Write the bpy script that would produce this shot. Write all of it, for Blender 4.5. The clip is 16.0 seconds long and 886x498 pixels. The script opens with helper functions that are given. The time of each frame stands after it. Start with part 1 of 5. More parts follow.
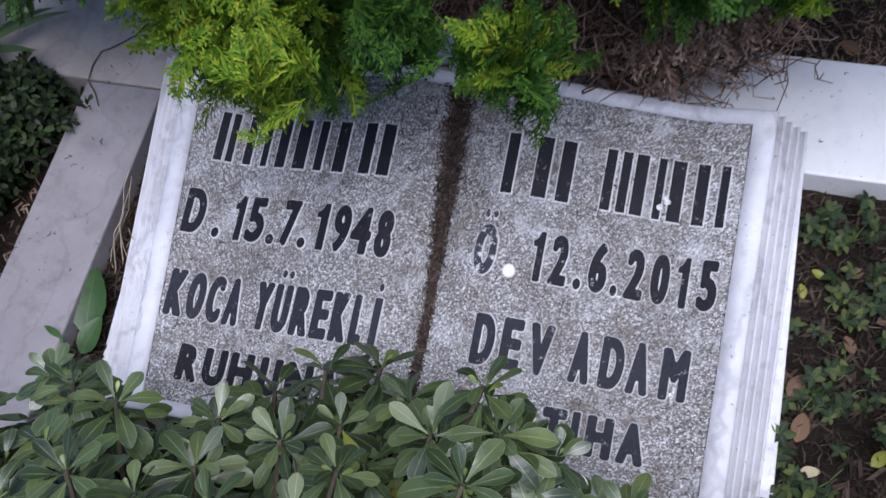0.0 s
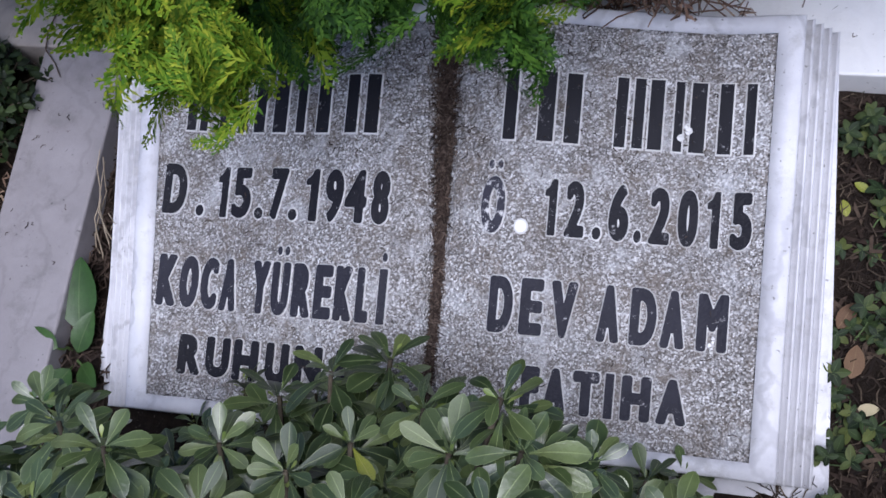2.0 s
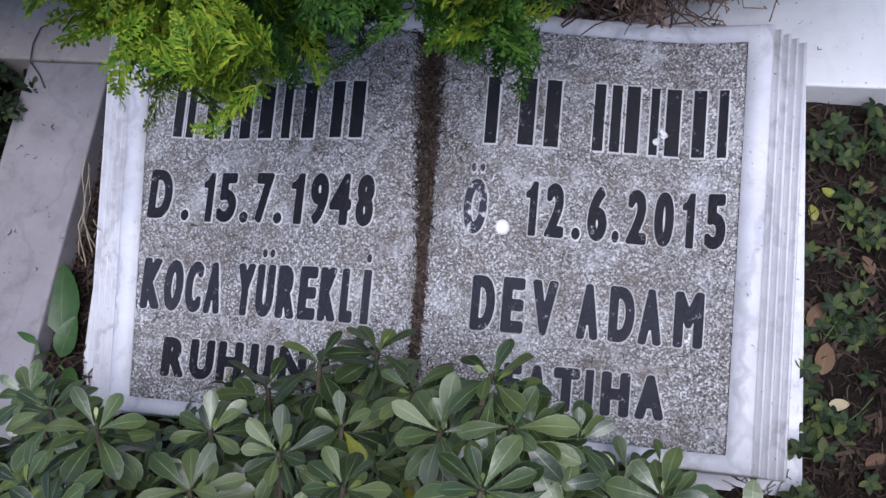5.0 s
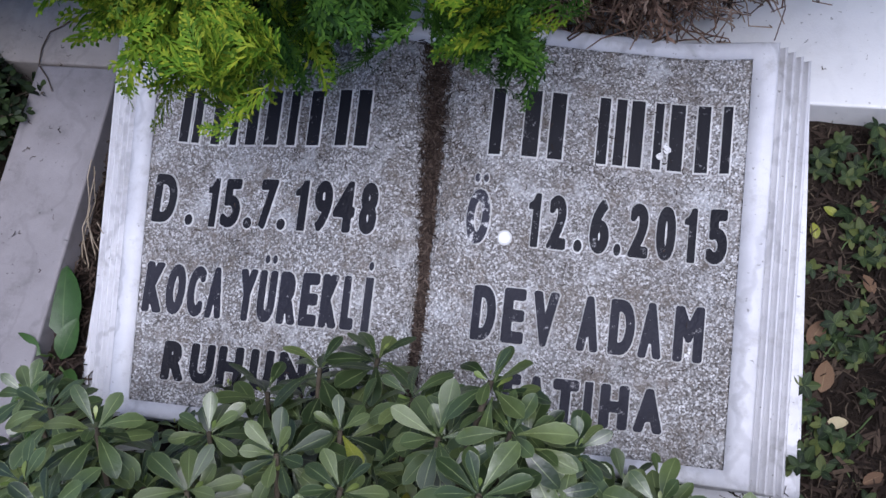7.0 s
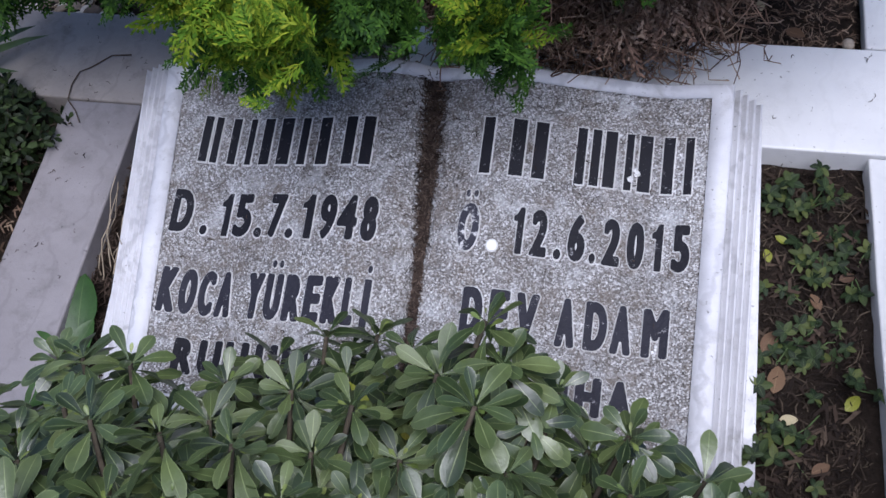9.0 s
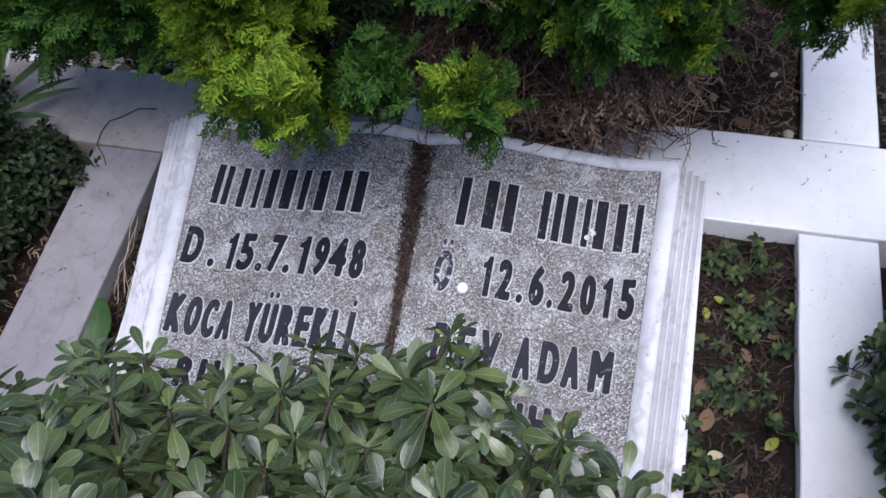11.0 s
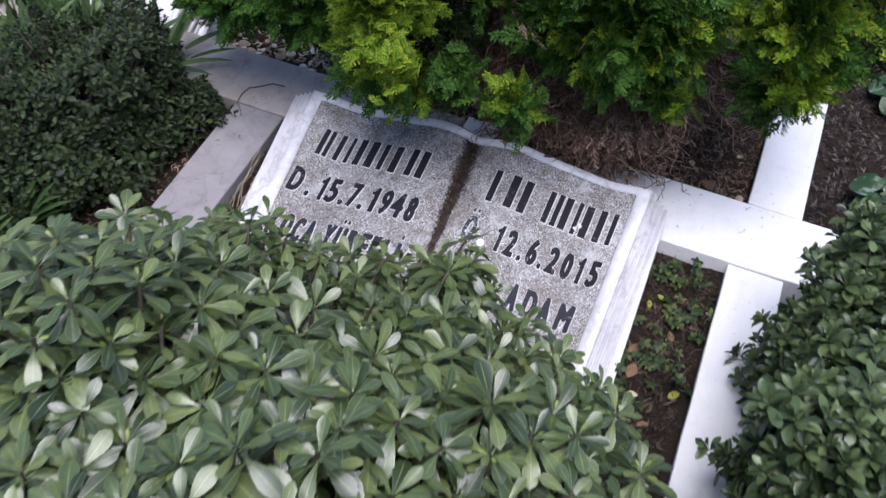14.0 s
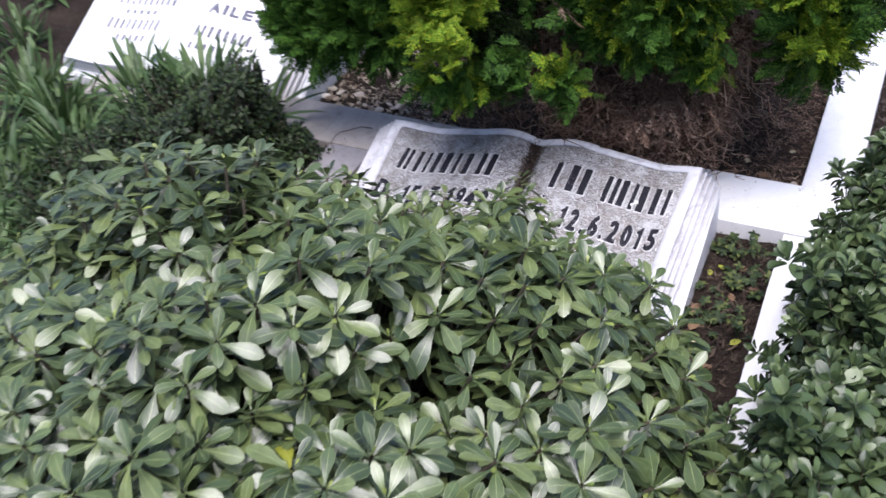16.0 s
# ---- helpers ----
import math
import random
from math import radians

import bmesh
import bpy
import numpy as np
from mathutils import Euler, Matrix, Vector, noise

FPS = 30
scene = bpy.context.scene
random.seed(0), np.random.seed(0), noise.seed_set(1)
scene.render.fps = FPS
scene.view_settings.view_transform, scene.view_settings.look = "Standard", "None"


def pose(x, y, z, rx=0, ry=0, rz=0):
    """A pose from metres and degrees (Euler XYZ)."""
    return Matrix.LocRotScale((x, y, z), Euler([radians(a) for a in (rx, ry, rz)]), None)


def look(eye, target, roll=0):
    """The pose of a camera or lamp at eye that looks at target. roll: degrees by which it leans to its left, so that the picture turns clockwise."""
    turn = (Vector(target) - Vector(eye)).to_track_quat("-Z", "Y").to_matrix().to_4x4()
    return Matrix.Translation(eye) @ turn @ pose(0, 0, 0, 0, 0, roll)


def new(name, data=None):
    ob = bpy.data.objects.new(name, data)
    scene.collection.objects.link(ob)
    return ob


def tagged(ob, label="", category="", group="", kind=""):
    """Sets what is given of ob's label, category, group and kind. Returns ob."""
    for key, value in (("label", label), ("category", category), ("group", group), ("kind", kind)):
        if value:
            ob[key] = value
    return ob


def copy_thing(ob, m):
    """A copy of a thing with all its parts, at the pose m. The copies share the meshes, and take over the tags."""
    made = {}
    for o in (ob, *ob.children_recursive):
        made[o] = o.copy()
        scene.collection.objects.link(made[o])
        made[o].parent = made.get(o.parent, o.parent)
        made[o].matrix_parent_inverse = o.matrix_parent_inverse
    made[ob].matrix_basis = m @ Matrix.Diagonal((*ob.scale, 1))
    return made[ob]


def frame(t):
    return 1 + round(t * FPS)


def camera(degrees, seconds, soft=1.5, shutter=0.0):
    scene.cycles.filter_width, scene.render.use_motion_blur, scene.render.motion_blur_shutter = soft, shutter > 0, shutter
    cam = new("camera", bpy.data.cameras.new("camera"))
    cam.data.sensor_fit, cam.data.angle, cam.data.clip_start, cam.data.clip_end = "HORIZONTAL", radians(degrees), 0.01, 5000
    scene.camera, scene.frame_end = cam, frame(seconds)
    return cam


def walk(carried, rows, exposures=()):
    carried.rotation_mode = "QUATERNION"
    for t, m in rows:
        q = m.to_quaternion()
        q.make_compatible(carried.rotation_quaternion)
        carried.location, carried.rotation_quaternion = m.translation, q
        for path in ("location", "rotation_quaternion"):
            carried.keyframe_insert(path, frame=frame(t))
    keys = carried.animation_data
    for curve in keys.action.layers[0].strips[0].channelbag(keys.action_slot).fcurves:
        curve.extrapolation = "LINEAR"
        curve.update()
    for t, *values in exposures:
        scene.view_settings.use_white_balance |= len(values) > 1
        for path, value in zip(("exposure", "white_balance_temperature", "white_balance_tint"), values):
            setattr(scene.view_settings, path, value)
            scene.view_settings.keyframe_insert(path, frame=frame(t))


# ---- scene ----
cam = camera(44.7, 16.0, 1.5, 0.4)
PATH = [
    (0, (0.311, -0.698, 1.239), (-0.133, 0.137, -0.523), -16.1),
    (0.5, (0.296, -0.63, 1.183), (-0.165, 0.063, -0.635), -21.3),
    (1, (0.301, -0.595, 1.173), (-0.175, -0.043, -0.689), -30.1),
    (1.5, (0.304, -0.576, 1.181), (-0.193, -0.008, -0.671), -32.7),
    (2, (0.298, -0.569, 1.181), (-0.166, 0.035, -0.668), -31.0),
    (2.5, (0.299, -0.588, 1.176), (-0.152, 0.044, -0.667), -29.7),
    (3, (0.302, -0.596, 1.174), (-0.143, 0.051, -0.665), -29.2),
    (3.5, (0.298, -0.602, 1.179), (-0.129, 0.06, -0.659), -27.4),
    (4, (0.291, -0.619, 1.184), (-0.124, 0.058, -0.652), -25.5),
    (4.5, (0.286, -0.623, 1.192), (-0.117, 0.063, -0.643), -24.5),
    (7, (0.287, -0.633, 1.192), (-0.12, 0.093, -0.626), -22.1),
    (7.5, (0.28, -0.645, 1.197), (-0.123, 0.078, -0.624), -21.3),
    (8, (0.273, -0.686, 1.215), (-0.121, 0.089, -0.586), -18.4),
    (8.5, (0.28, -0.75, 1.229), (-0.103, 0.141, -0.52), -14.8),
    (9, (0.294, -0.815, 1.241), (-0.072, 0.15, -0.473), -12.7),
    (9.5, (0.302, -0.847, 1.254), (-0.058, 0.168, -0.432), -11.5),
    (10, (0.309, -0.882, 1.268), (-0.05, 0.182, -0.387), -10.2),
    (10.2, (0.31, -0.889, 1.268), (-0.045, 0.188, -0.38), -10.0),
    (12.3, (0.437, -1.235, 1.616), (0.093, -0.074, 0.024), 0.2),
    (12.5, (0.438, -1.286, 1.631), (0.13, -0.096, 0.054), 1.8),
    (13, (0.444, -1.282, 1.62), (0.143, -0.045, 0.078), 5.2),
    (13.5, (0.452, -1.294, 1.624), (0.057, -0.084, 0.081), 6.5),
    (14, (0.513, -1.435, 1.664), (0.054, -0.217, 0.146), 3.1),
    (14.5, (0.621, -1.599, 1.735), (0.108, -0.34, 0.269), -0.3),
    (15, (0.633, -1.603, 1.677), (0.103, -0.281, 0.273), -1.8),
    (15.5, (0.668, -1.646, 1.541), (0.053, -0.3, 0.196), -3.3),
    (16, (0.783, -1.779, 1.506), (0.006, -0.425, 0.257), -6.7),
]
walk(cam, [(t, look(eye, target, roll)) for t, eye, target, roll in PATH],
     [(0.0, 0.04, 5820, 17), (1.5, 0.06, 5820, 17), (4.5, 0.0, 5820, 17), (7.5, 0.0, 5820, 17), (10.0, 0.10, 5900, 16), (12.5, 0.24, 6000, 17), (14.5, 0.58, 6150, 18), (16.0, 0.80, 6250, 18)])

# ---- light and exposure ----
SUN_DIR = Vector((0.16, -0.24, 0.96)).normalized()
world = bpy.data.worlds.new("overcast_sky")
scene.world = world
world.use_nodes = True
wn, wl = world.node_tree.nodes, world.node_tree.links
sky = wn.new("ShaderNodeTexSky")
sky.sky_type, sky.sun_disc = "NISHITA", False
sky.sun_elevation = math.asin(SUN_DIR.z)
sky.sun_rotation = math.atan2(SUN_DIR.x, SUN_DIR.y)
sky.air_density, sky.dust_density, sky.ozone_density = 1.0, 1.5, 1.5
wl.new(sky.outputs[0], wn["Background"].inputs["Color"])
wn["Background"].inputs["Strength"].default_value = 0.12
sun_data = bpy.data.lights.new("sun", "SUN")
sun_data.energy, sun_data.angle, sun_data.color = 3.5, radians(44), (1.0, 0.98, 0.95)
sun = new("sun", sun_data)
sun.matrix_world = look(SUN_DIR * 20, (0, 0, 0))


# ---- materials ----
def begin(name):
    m = bpy.data.materials.new(name)
    m.use_nodes = True
    return m, m.node_tree.nodes, m.node_tree.links, m.node_tree.nodes["Principled BSDF"]


def ramp(nodes, stops, mode="LINEAR"):
    r = nodes.new("ShaderNodeValToRGB")
    r.color_ramp.interpolation = mode
    while len(r.color_ramp.elements) < len(stops):
        r.color_ramp.elements.new(0.5)
    for e, (p, c) in zip(r.color_ramp.elements, stops):
        e.position = p
        e.color = (*c, 1) if len(c) == 3 else c
    return r


def grey(v):
    return (v, v, v)


def tex(nodes, links, coords, scale, detail=4.0, rough=0.6, kind="ShaderNodeTexNoise"):
    t = nodes.new(kind)
    t.inputs["Scale"].default_value = scale
    if kind == "ShaderNodeTexNoise":
        t.inputs["Detail"].default_value, t.inputs["Roughness"].default_value = detail, rough
    links.new(coords, t.inputs["Vector"])
    return t


def mixed(nodes, links, factor, a, b, blend="MIX"):
    n = nodes.new("ShaderNodeMix")
    n.data_type, n.blend_type = "RGBA", blend
    for socket, value in ((n.inputs[0], factor), (n.inputs[6], a), (n.inputs[7], b)):
        if isinstance(value, (int, float)):
            socket.default_value = value
        elif isinstance(value, tuple):
            socket.default_value = (*value, 1)
        else:
            links.new(value, socket)
    return n.outputs[2]


def bumped(nodes, links, bsdf, height, strength, distance):
    b = nodes.new("ShaderNodeBump")
    b.inputs["Strength"].default_value, b.inputs["Distance"].default_value = strength, distance
    links.new(height, b.inputs["Height"])
    links.new(b.outputs[0], bsdf.inputs["Normal"])
    return b


def place(nodes):
    return nodes.new("ShaderNodeTexCoord").outputs["Object"]


def chance(nodes, links):
    """A number of its own for each piece, whether it is an object or an island of a mesh."""
    a = nodes.new("ShaderNodeObjectInfo").outputs["Random"]
    b = nodes.new("ShaderNodeNewGeometry").outputs["Random Per Island"]
    s = nodes.new("ShaderNodeMath")
    s.operation = "ADD"
    links.new(a, s.inputs[0]), links.new(b, s.inputs[1])
    f = nodes.new("ShaderNodeMath")
    f.operation = "FRACT"
    links.new(s.outputs[0], f.inputs[0])
    return f.outputs[0]


def stone(name, light, dark, stain, rough=0.5, spots=0.6, veins=0.5):
    """Polished or sawn marble with clouds, thin veins, dirt and pits."""
    m, n, l, b = begin(name)
    c = place(n)
    cloud = tex(n, l, c, 9.0, 6.0, 0.65)
    base = ramp(n, [(0.3, dark), (0.62, light)])
    l.new(cloud.outputs["Fac"], base.inputs[0])
    wave = n.new("ShaderNodeTexWave")
    wave.inputs["Scale"].default_value, wave.inputs["Distortion"].default_value = 5.0, 9.0
    wave.inputs["Detail"].default_value, wave.inputs["Detail Scale"].default_value = 4.0, 2.5
    l.new(c, wave.inputs["Vector"])
    vein = ramp(n, [(0.0, grey(veins)), (0.10, grey(0.0))])
    l.new(wave.outputs["Fac"], vein.inputs[0])
    col = mixed(n, l, vein.outputs[0], base.outputs[0], tuple(v * 0.72 for v in dark))
    dirt = ramp(n, [(0.52, grey(0)), (0.78, grey(spots))])
    l.new(tex(n, l, c, 26.0, 8.0, 0.75).outputs["Fac"], dirt.inputs[0])
    col = mixed(n, l, dirt.outputs[0], col, stain)
    fleck = ramp(n, [(0.70, grey(0)), (0.76, grey(0.7))])
    l.new(tex(n, l, c, 190.0, 2.0, 0.5).outputs["Fac"], fleck.inputs[0])
    col = mixed(n, l, fleck.outputs[0], col, tuple(v * 0.5 for v in stain))
    l.new(col, b.inputs["Base Color"])
    b.inputs["Roughness"].default_value = rough
    grain = tex(n, l, c, 420.0, 3.0, 0.7)
    bumped(n, l, b, grain.outputs["Fac"], 0.35, 0.0015)
    return m


def hammered():
    """Bush-hammered marble panel, grey with brown lichen stains and bright crystal grains."""
    m, n, l, b = begin("hammered_marble")
    c = place(n)
    grains = tex(n, l, c, 620.0, kind="ShaderNodeTexVoronoi")
    pull = n.new("ShaderNodeSeparateColor")
    l.new(grains.outputs["Color"], pull.inputs[0])
    sum_ = n.new("ShaderNodeMath")
    sum_.operation = "MULTIPLY_ADD"
    sum_.inputs[1].default_value = 0.55
    l.new(pull.outputs[0], sum_.inputs[0])
    fog = n.new("ShaderNodeMath")
    fog.operation = "MULTIPLY"
    fog.inputs[1].default_value = 0.55
    l.new(tex(n, l, c, 230.0, 6.0, 0.8).outputs["Fac"], fog.inputs[0])
    l.new(fog.outputs[0], sum_.inputs[2])
    base = ramp(n, [(0.22, (0.100, 0.090, 0.084)), (0.44, (0.225, 0.214, 0.208)), (0.62, (0.360, 0.352, 0.356)), (0.80, (0.78, 0.78, 0.81))])
    l.new(sum_.outputs[0], base.inputs[0])
    big = ramp(n, [(0.40, grey(0.0)), (0.64, grey(0.85))])
    l.new(tex(n, l, c, 13.0, 7.0, 0.72).outputs["Fac"], big.inputs[0])
    col = mixed(n, l, big.outputs[0], base.outputs[0], (0.20, 0.175, 0.15), "MULTIPLY")
    col = mixed(n, l, 0.55, base.outputs[0], col)
    brown = ramp(n, [(0.47, grey(0.0)), (0.64, grey(0.6))])
    l.new(tex(n, l, c, 27.0, 8.0, 0.8).outputs["Fac"], brown.inputs[0])
    col = mixed(n, l, brown.outputs[0], col, (0.185, 0.150, 0.118))
    pale = ramp(n, [(0.52, grey(0.0)), (0.68, grey(0.7))])
    l.new(tex(n, l, c, 21.0, 6.0, 0.75).outputs["Fac"], pale.inputs[0])
    col = mixed(n, l, pale.outputs[0], col, (0.60, 0.61, 0.64))
    spark = ramp(n, [(0.63, grey(0.0)), (0.69, grey(0.9))])
    l.new(tex(n, l, c, 330.0, 2.0, 0.6).outputs["Fac"], spark.inputs[0])
    col = mixed(n, l, spark.outputs[0], col, (0.78, 0.78, 0.80))
    l.new(col, b.inputs["Base Color"])
    b.inputs["Roughness"].default_value = 0.62
    vor = tex(n, l, c, 330.0, kind="ShaderNodeTexVoronoi")
    bumped(n, l, b, vor.outputs["Distance"], 1.0, 0.0030)
    return m


def paint(name, dark, worn, amount):
    """Old dark paint on stone, rubbed off in places."""
    m, n, l, b = begin(name)
    c = place(n)
    wear = ramp(n, [(amount, grey(0.0)), (amount + 0.06, grey(1.0))])
    l.new(tex(n, l, c, 85.0, 8.0, 0.8).outputs["Fac"], wear.inputs[0])
    tone = mixed(n, l, tex(n, l, c, 30.0, 5.0, 0.7).outputs["Fac"], tuple(v * 0.7 for v in dark), tuple(v * 1.5 for v in dark))
    l.new(mixed(n, l, wear.outputs[0], tone, worn), b.inputs["Base Color"])
    b.inputs["Roughness"].default_value = 0.6
    b.inputs["Specular IOR Level"].default_value = 0.15
    bumped(n, l, b, tex(n, l, c, 300.0, 3.0).outputs["Fac"], 0.3, 0.001)
    return m


def leafy(name, tones, vein, rough, glow=0.18, vein_width=0.10, edge=0.0, spotted=None, relief=0.0015, shine=0.5):
    """A leaf: tones from piece to piece, pale midrib and rim by its own coordinates, and a little light through it."""
    m, n, l, b = begin(name)
    c = place(n)
    tone = ramp(n, [(i / max(1, len(tones) - 1), t) for i, t in enumerate(tones)])
    l.new(chance(n, l), tone.inputs[0])
    uv = n.new("ShaderNodeTexCoord").outputs["UV"]
    split = n.new("ShaderNodeSeparateXYZ")
    l.new(uv, split.inputs[0])
    mid = n.new("ShaderNodeMath")
    mid.operation = "ABSOLUTE"
    l.new(split.outputs[0], mid.inputs[0])
    mottle = ramp(n, [(0.3, grey(0.72)), (0.7, grey(1.15))])
    l.new(tex(n, l, c, 60.0, 4.0, 0.6).outputs["Fac"], mottle.inputs[0])
    col = mixed(n, l, 1.0, tone.outputs[0], mottle.outputs[0], "MULTIPLY")
    if spotted:
        spot = ramp(n, [(0.56, grey(0.0)), (0.66, grey(0.8))])
        l.new(tex(n, l, c, 45.0, 3.0, 0.6).outputs["Fac"], spot.inputs[0])
        col = mixed(n, l, spot.outputs[0], col, spotted)
    rib = ramp(n, [(0.0, grey(1.0)), (vein_width, grey(0.0))])
    l.new(mid.outputs[0], rib.inputs[0])
    fade = n.new("ShaderNodeMath")
    fade.operation = "MULTIPLY"
    along = ramp(n, [(0.0, grey(0.95)), (0.95, grey(0.25))])
    l.new(split.outputs[1], along.inputs[0])
    l.new(rib.outputs[0], fade.inputs[0]), l.new(along.outputs[0], fade.inputs[1])
    col = mixed(n, l, fade.outputs[0], col, vein)
    if edge:
        rim = ramp(n, [(0.90, grey(0.0)), (1.0, grey(edge))])
        l.new(mid.outputs[0], rim.inputs[0])
        col = mixed(n, l, rim.outputs[0], col, vein)
    l.new(col, b.inputs["Base Color"])
    b.inputs["Roughness"].default_value = rough
    b.inputs["Specular IOR Level"].default_value = shine
    if relief:
        bumped(n, l, b, tex(n, l, c, 240.0, 3.0).outputs["Fac"], 0.25, relief)
    if glow:
        t = n.new("ShaderNodeBsdfTranslucent")
        l.new(col, t.inputs["Color"])
        s = n.new("ShaderNodeMixShader")
        s.inputs[0].default_value = glow
        l.new(b.outputs[0], s.inputs[1]), l.new(t.outputs[0], s.inputs[2])
        l.new(s.outputs[0], n["Material Output"].inputs["Surface"])
    return m


def earth(name, dark, light, scale=60.0, rough=0.95, chips=None):
    m, n, l, b = begin(name)
    c = place(n)
    tone = ramp(n, [(0.3, dark), (0.7, light)])
    l.new(tex(n, l, c, scale, 8.0, 0.8).outputs["Fac"], tone.inputs[0])
    big = ramp(n, [(0.3, grey(0.65)), (0.7, grey(1.2))])
    l.new(tex(n, l, c, 7.0, 4.0, 0.6).outputs["Fac"], big.inputs[0])
    col = mixed(n, l, 1.0, tone.outputs[0], big.outputs[0], "MULTIPLY")
    if chips:
        chip = ramp(n, [(0.66, grey(0.0)), (0.70, grey(0.7))])
        l.new(tex(n, l, c, 130.0, 3.0, 0.7).outputs["Fac"], chip.inputs[0])
        col = mixed(n, l, chip.outputs[0], col, chips)
    l.new(col, b.inputs["Base Color"])
    b.inputs["Roughness"].default_value = rough
    b.inputs["Specular IOR Level"].default_value = 0.15
    bumped(n, l, b, tex(n, l, c, scale * 2.2, 8.0, 0.8).outputs["Fac"], 1.0, 0.01)
    return m


def twiggy(name, tones, rough=0.85):
    m, n, l, b = begin(name)
    tone = ramp(n, [(i / (len(tones) - 1), t) for i, t in enumerate(tones)])
    l.new(chance(n, l), tone.inputs[0])
    c = place(n)
    mottle = ramp(n, [(0.3, grey(0.6)), (0.7, grey(1.2))])
    noise_tex = tex(n, l, c, 140.0, 5.0, 0.7)
    l.new(noise_tex.outputs["Fac"], mottle.inputs[0])
    l.new(mixed(n, l, 1.0, tone.outputs[0], mottle.outputs[0], "MULTIPLY"), b.inputs["Base Color"])
    b.inputs["Roughness"].default_value = rough
    b.inputs["Specular IOR Level"].default_value = 0.2
    bumped(n, l, b, noise_tex.outputs["Fac"], 0.6, 0.002)
    return m


MARBLE = stone("white_marble", (0.80, 0.80, 0.81), (0.73, 0.73, 0.75), (0.45, 0.43, 0.40), 0.38, 0.20, 0.10)
MARBLE_OLD = stone("weathered_marble", (0.69, 0.69, 0.73), (0.50, 0.50, 0.545), (0.27, 0.26, 0.25), 0.55, 0.75, 0.45)
# left side kerb: marble base colour lowered for the shade there as well as grime
MARBLE_GRIME_SHADE = stone("grimy_shaded_marble", (0.282, 0.262, 0.275), (0.198, 0.183, 0.190), (0.12, 0.112, 0.112), 0.55, 0.7, 0.25)
HEAD_KERB = stone("stained_grey_marble", (0.36, 0.325, 0.305), (0.25, 0.222, 0.205), (0.13, 0.11, 0.092), 0.6, 0.8, 0.25)
PANEL = hammered()
LETTER = paint("letter_paint", (0.013, 0.013, 0.018), (0.36, 0.36, 0.38), 0.60)
LETTER_GREY = paint("grey_letter_paint", (0.10, 0.10, 0.13), (0.5, 0.5, 0.52), 0.62)
LETTER_RUBBED = paint("rubbed_letter_paint", (0.024, 0.024, 0.034), (0.42, 0.41, 0.43), 0.60)
LETTER_WORN = paint("worn_letter_paint", (0.035, 0.035, 0.048), (0.62, 0.62, 0.64), 0.525)
LETTER_WHITE = paint("bare_letter_stone", (0.6, 0.6, 0.62), (0.82, 0.82, 0.82), 0.40)
LETTER_SIDE = stone("letter_edge_stone", (0.70, 0.70, 0.71), (0.52, 0.51, 0.50), (0.25, 0.22, 0.19), 0.6, 0.6, 0.2)
SOIL = earth("soil", (0.014, 0.010, 0.008), (0.062, 0.045, 0.035), 70.0, 0.95, (0.22, 0.18, 0.14))
LEAF = leafy("shrub_leaf", [(0.021, 0.036, 0.014), (0.044, 0.070, 0.025), (0.074, 0.108, 0.037), (0.128, 0.164, 0.056)], (0.42, 0.49, 0.22), 0.34, 0.06, 0.075, 0.34, shine=0.75)
LEAF_YOUNG = leafy("young_shrub_leaf", [(0.075, 0.120, 0.030), (0.14, 0.20, 0.045), (0.27, 0.32, 0.085)], (0.40, 0.45, 0.18), 0.38, 0.20, 0.10, 0.2)
LEAF_YELLOW = leafy("yellowing_leaf", [(0.32, 0.29, 0.03), (0.26, 0.30, 0.04)], (0.5, 0.45, 0.15), 0.4, 0.2, 0.08, 0.0, (0.08, 0.14, 0.03))
HEDGE = leafy("hedge_leaf", [(0.025, 0.043, 0.018), (0.046, 0.074, 0.029), (0.076, 0.115, 0.044), (0.130, 0.175, 0.072)], (0.10, 0.15, 0.06), 0.38, 0.10, 0.14)
BOX = leafy("boxwood_leaf", [(0.007, 0.014, 0.005), (0.013, 0.024, 0.008), (0.025, 0.043, 0.013), (0.044, 0.070, 0.020)], (0.03, 0.05, 0.02), 0.55, 0.10, 0.14, shine=0.3)
STRAP = leafy("strap_leaf", [(0.030, 0.065, 0.018), (0.055, 0.105, 0.030), (0.095, 0.150, 0.048)], (0.12, 0.18, 0.08), 0.55, 0.2, 0.08)
CONIFER = leafy("conifer_spray", [(0.011, 0.033, 0.007), (0.025, 0.068, 0.011), (0.045, 0.108, 0.015), (0.078, 0.160, 0.022)], (0.05, 0.08, 0.012), 0.6, 0.12, 0.02, relief=0.0, shine=0.12)
CONIFER_LIME = leafy("lime_conifer_spray", [(0.046, 0.115, 0.010), (0.095, 0.185, 0.014), (0.17, 0.255, 0.019), (0.29, 0.325, 0.027)], (0.12, 0.14, 0.015), 0.6, 0.15, 0.02, relief=0.0, shine=0.12)
# darkened copy of the conifer green: the crown's inner shade put into the colour
CONIFER_SHADED = leafy("shaded_inner_spray", [(0.007, 0.013, 0.005), (0.012, 0.022, 0.007), (0.020, 0.034, 0.009)], (0.02, 0.03, 0.01), 0.7, 0.06, 0.02, relief=0.0, shine=0.08)
DEAD = twiggy("dead_spray", [(0.075, 0.045, 0.032), (0.18, 0.108, 0.078), (0.32, 0.205, 0.150), (0.50, 0.37, 0.28)])
BARK = twiggy("bark", [(0.060, 0.042, 0.030), (0.11, 0.08, 0.06)])
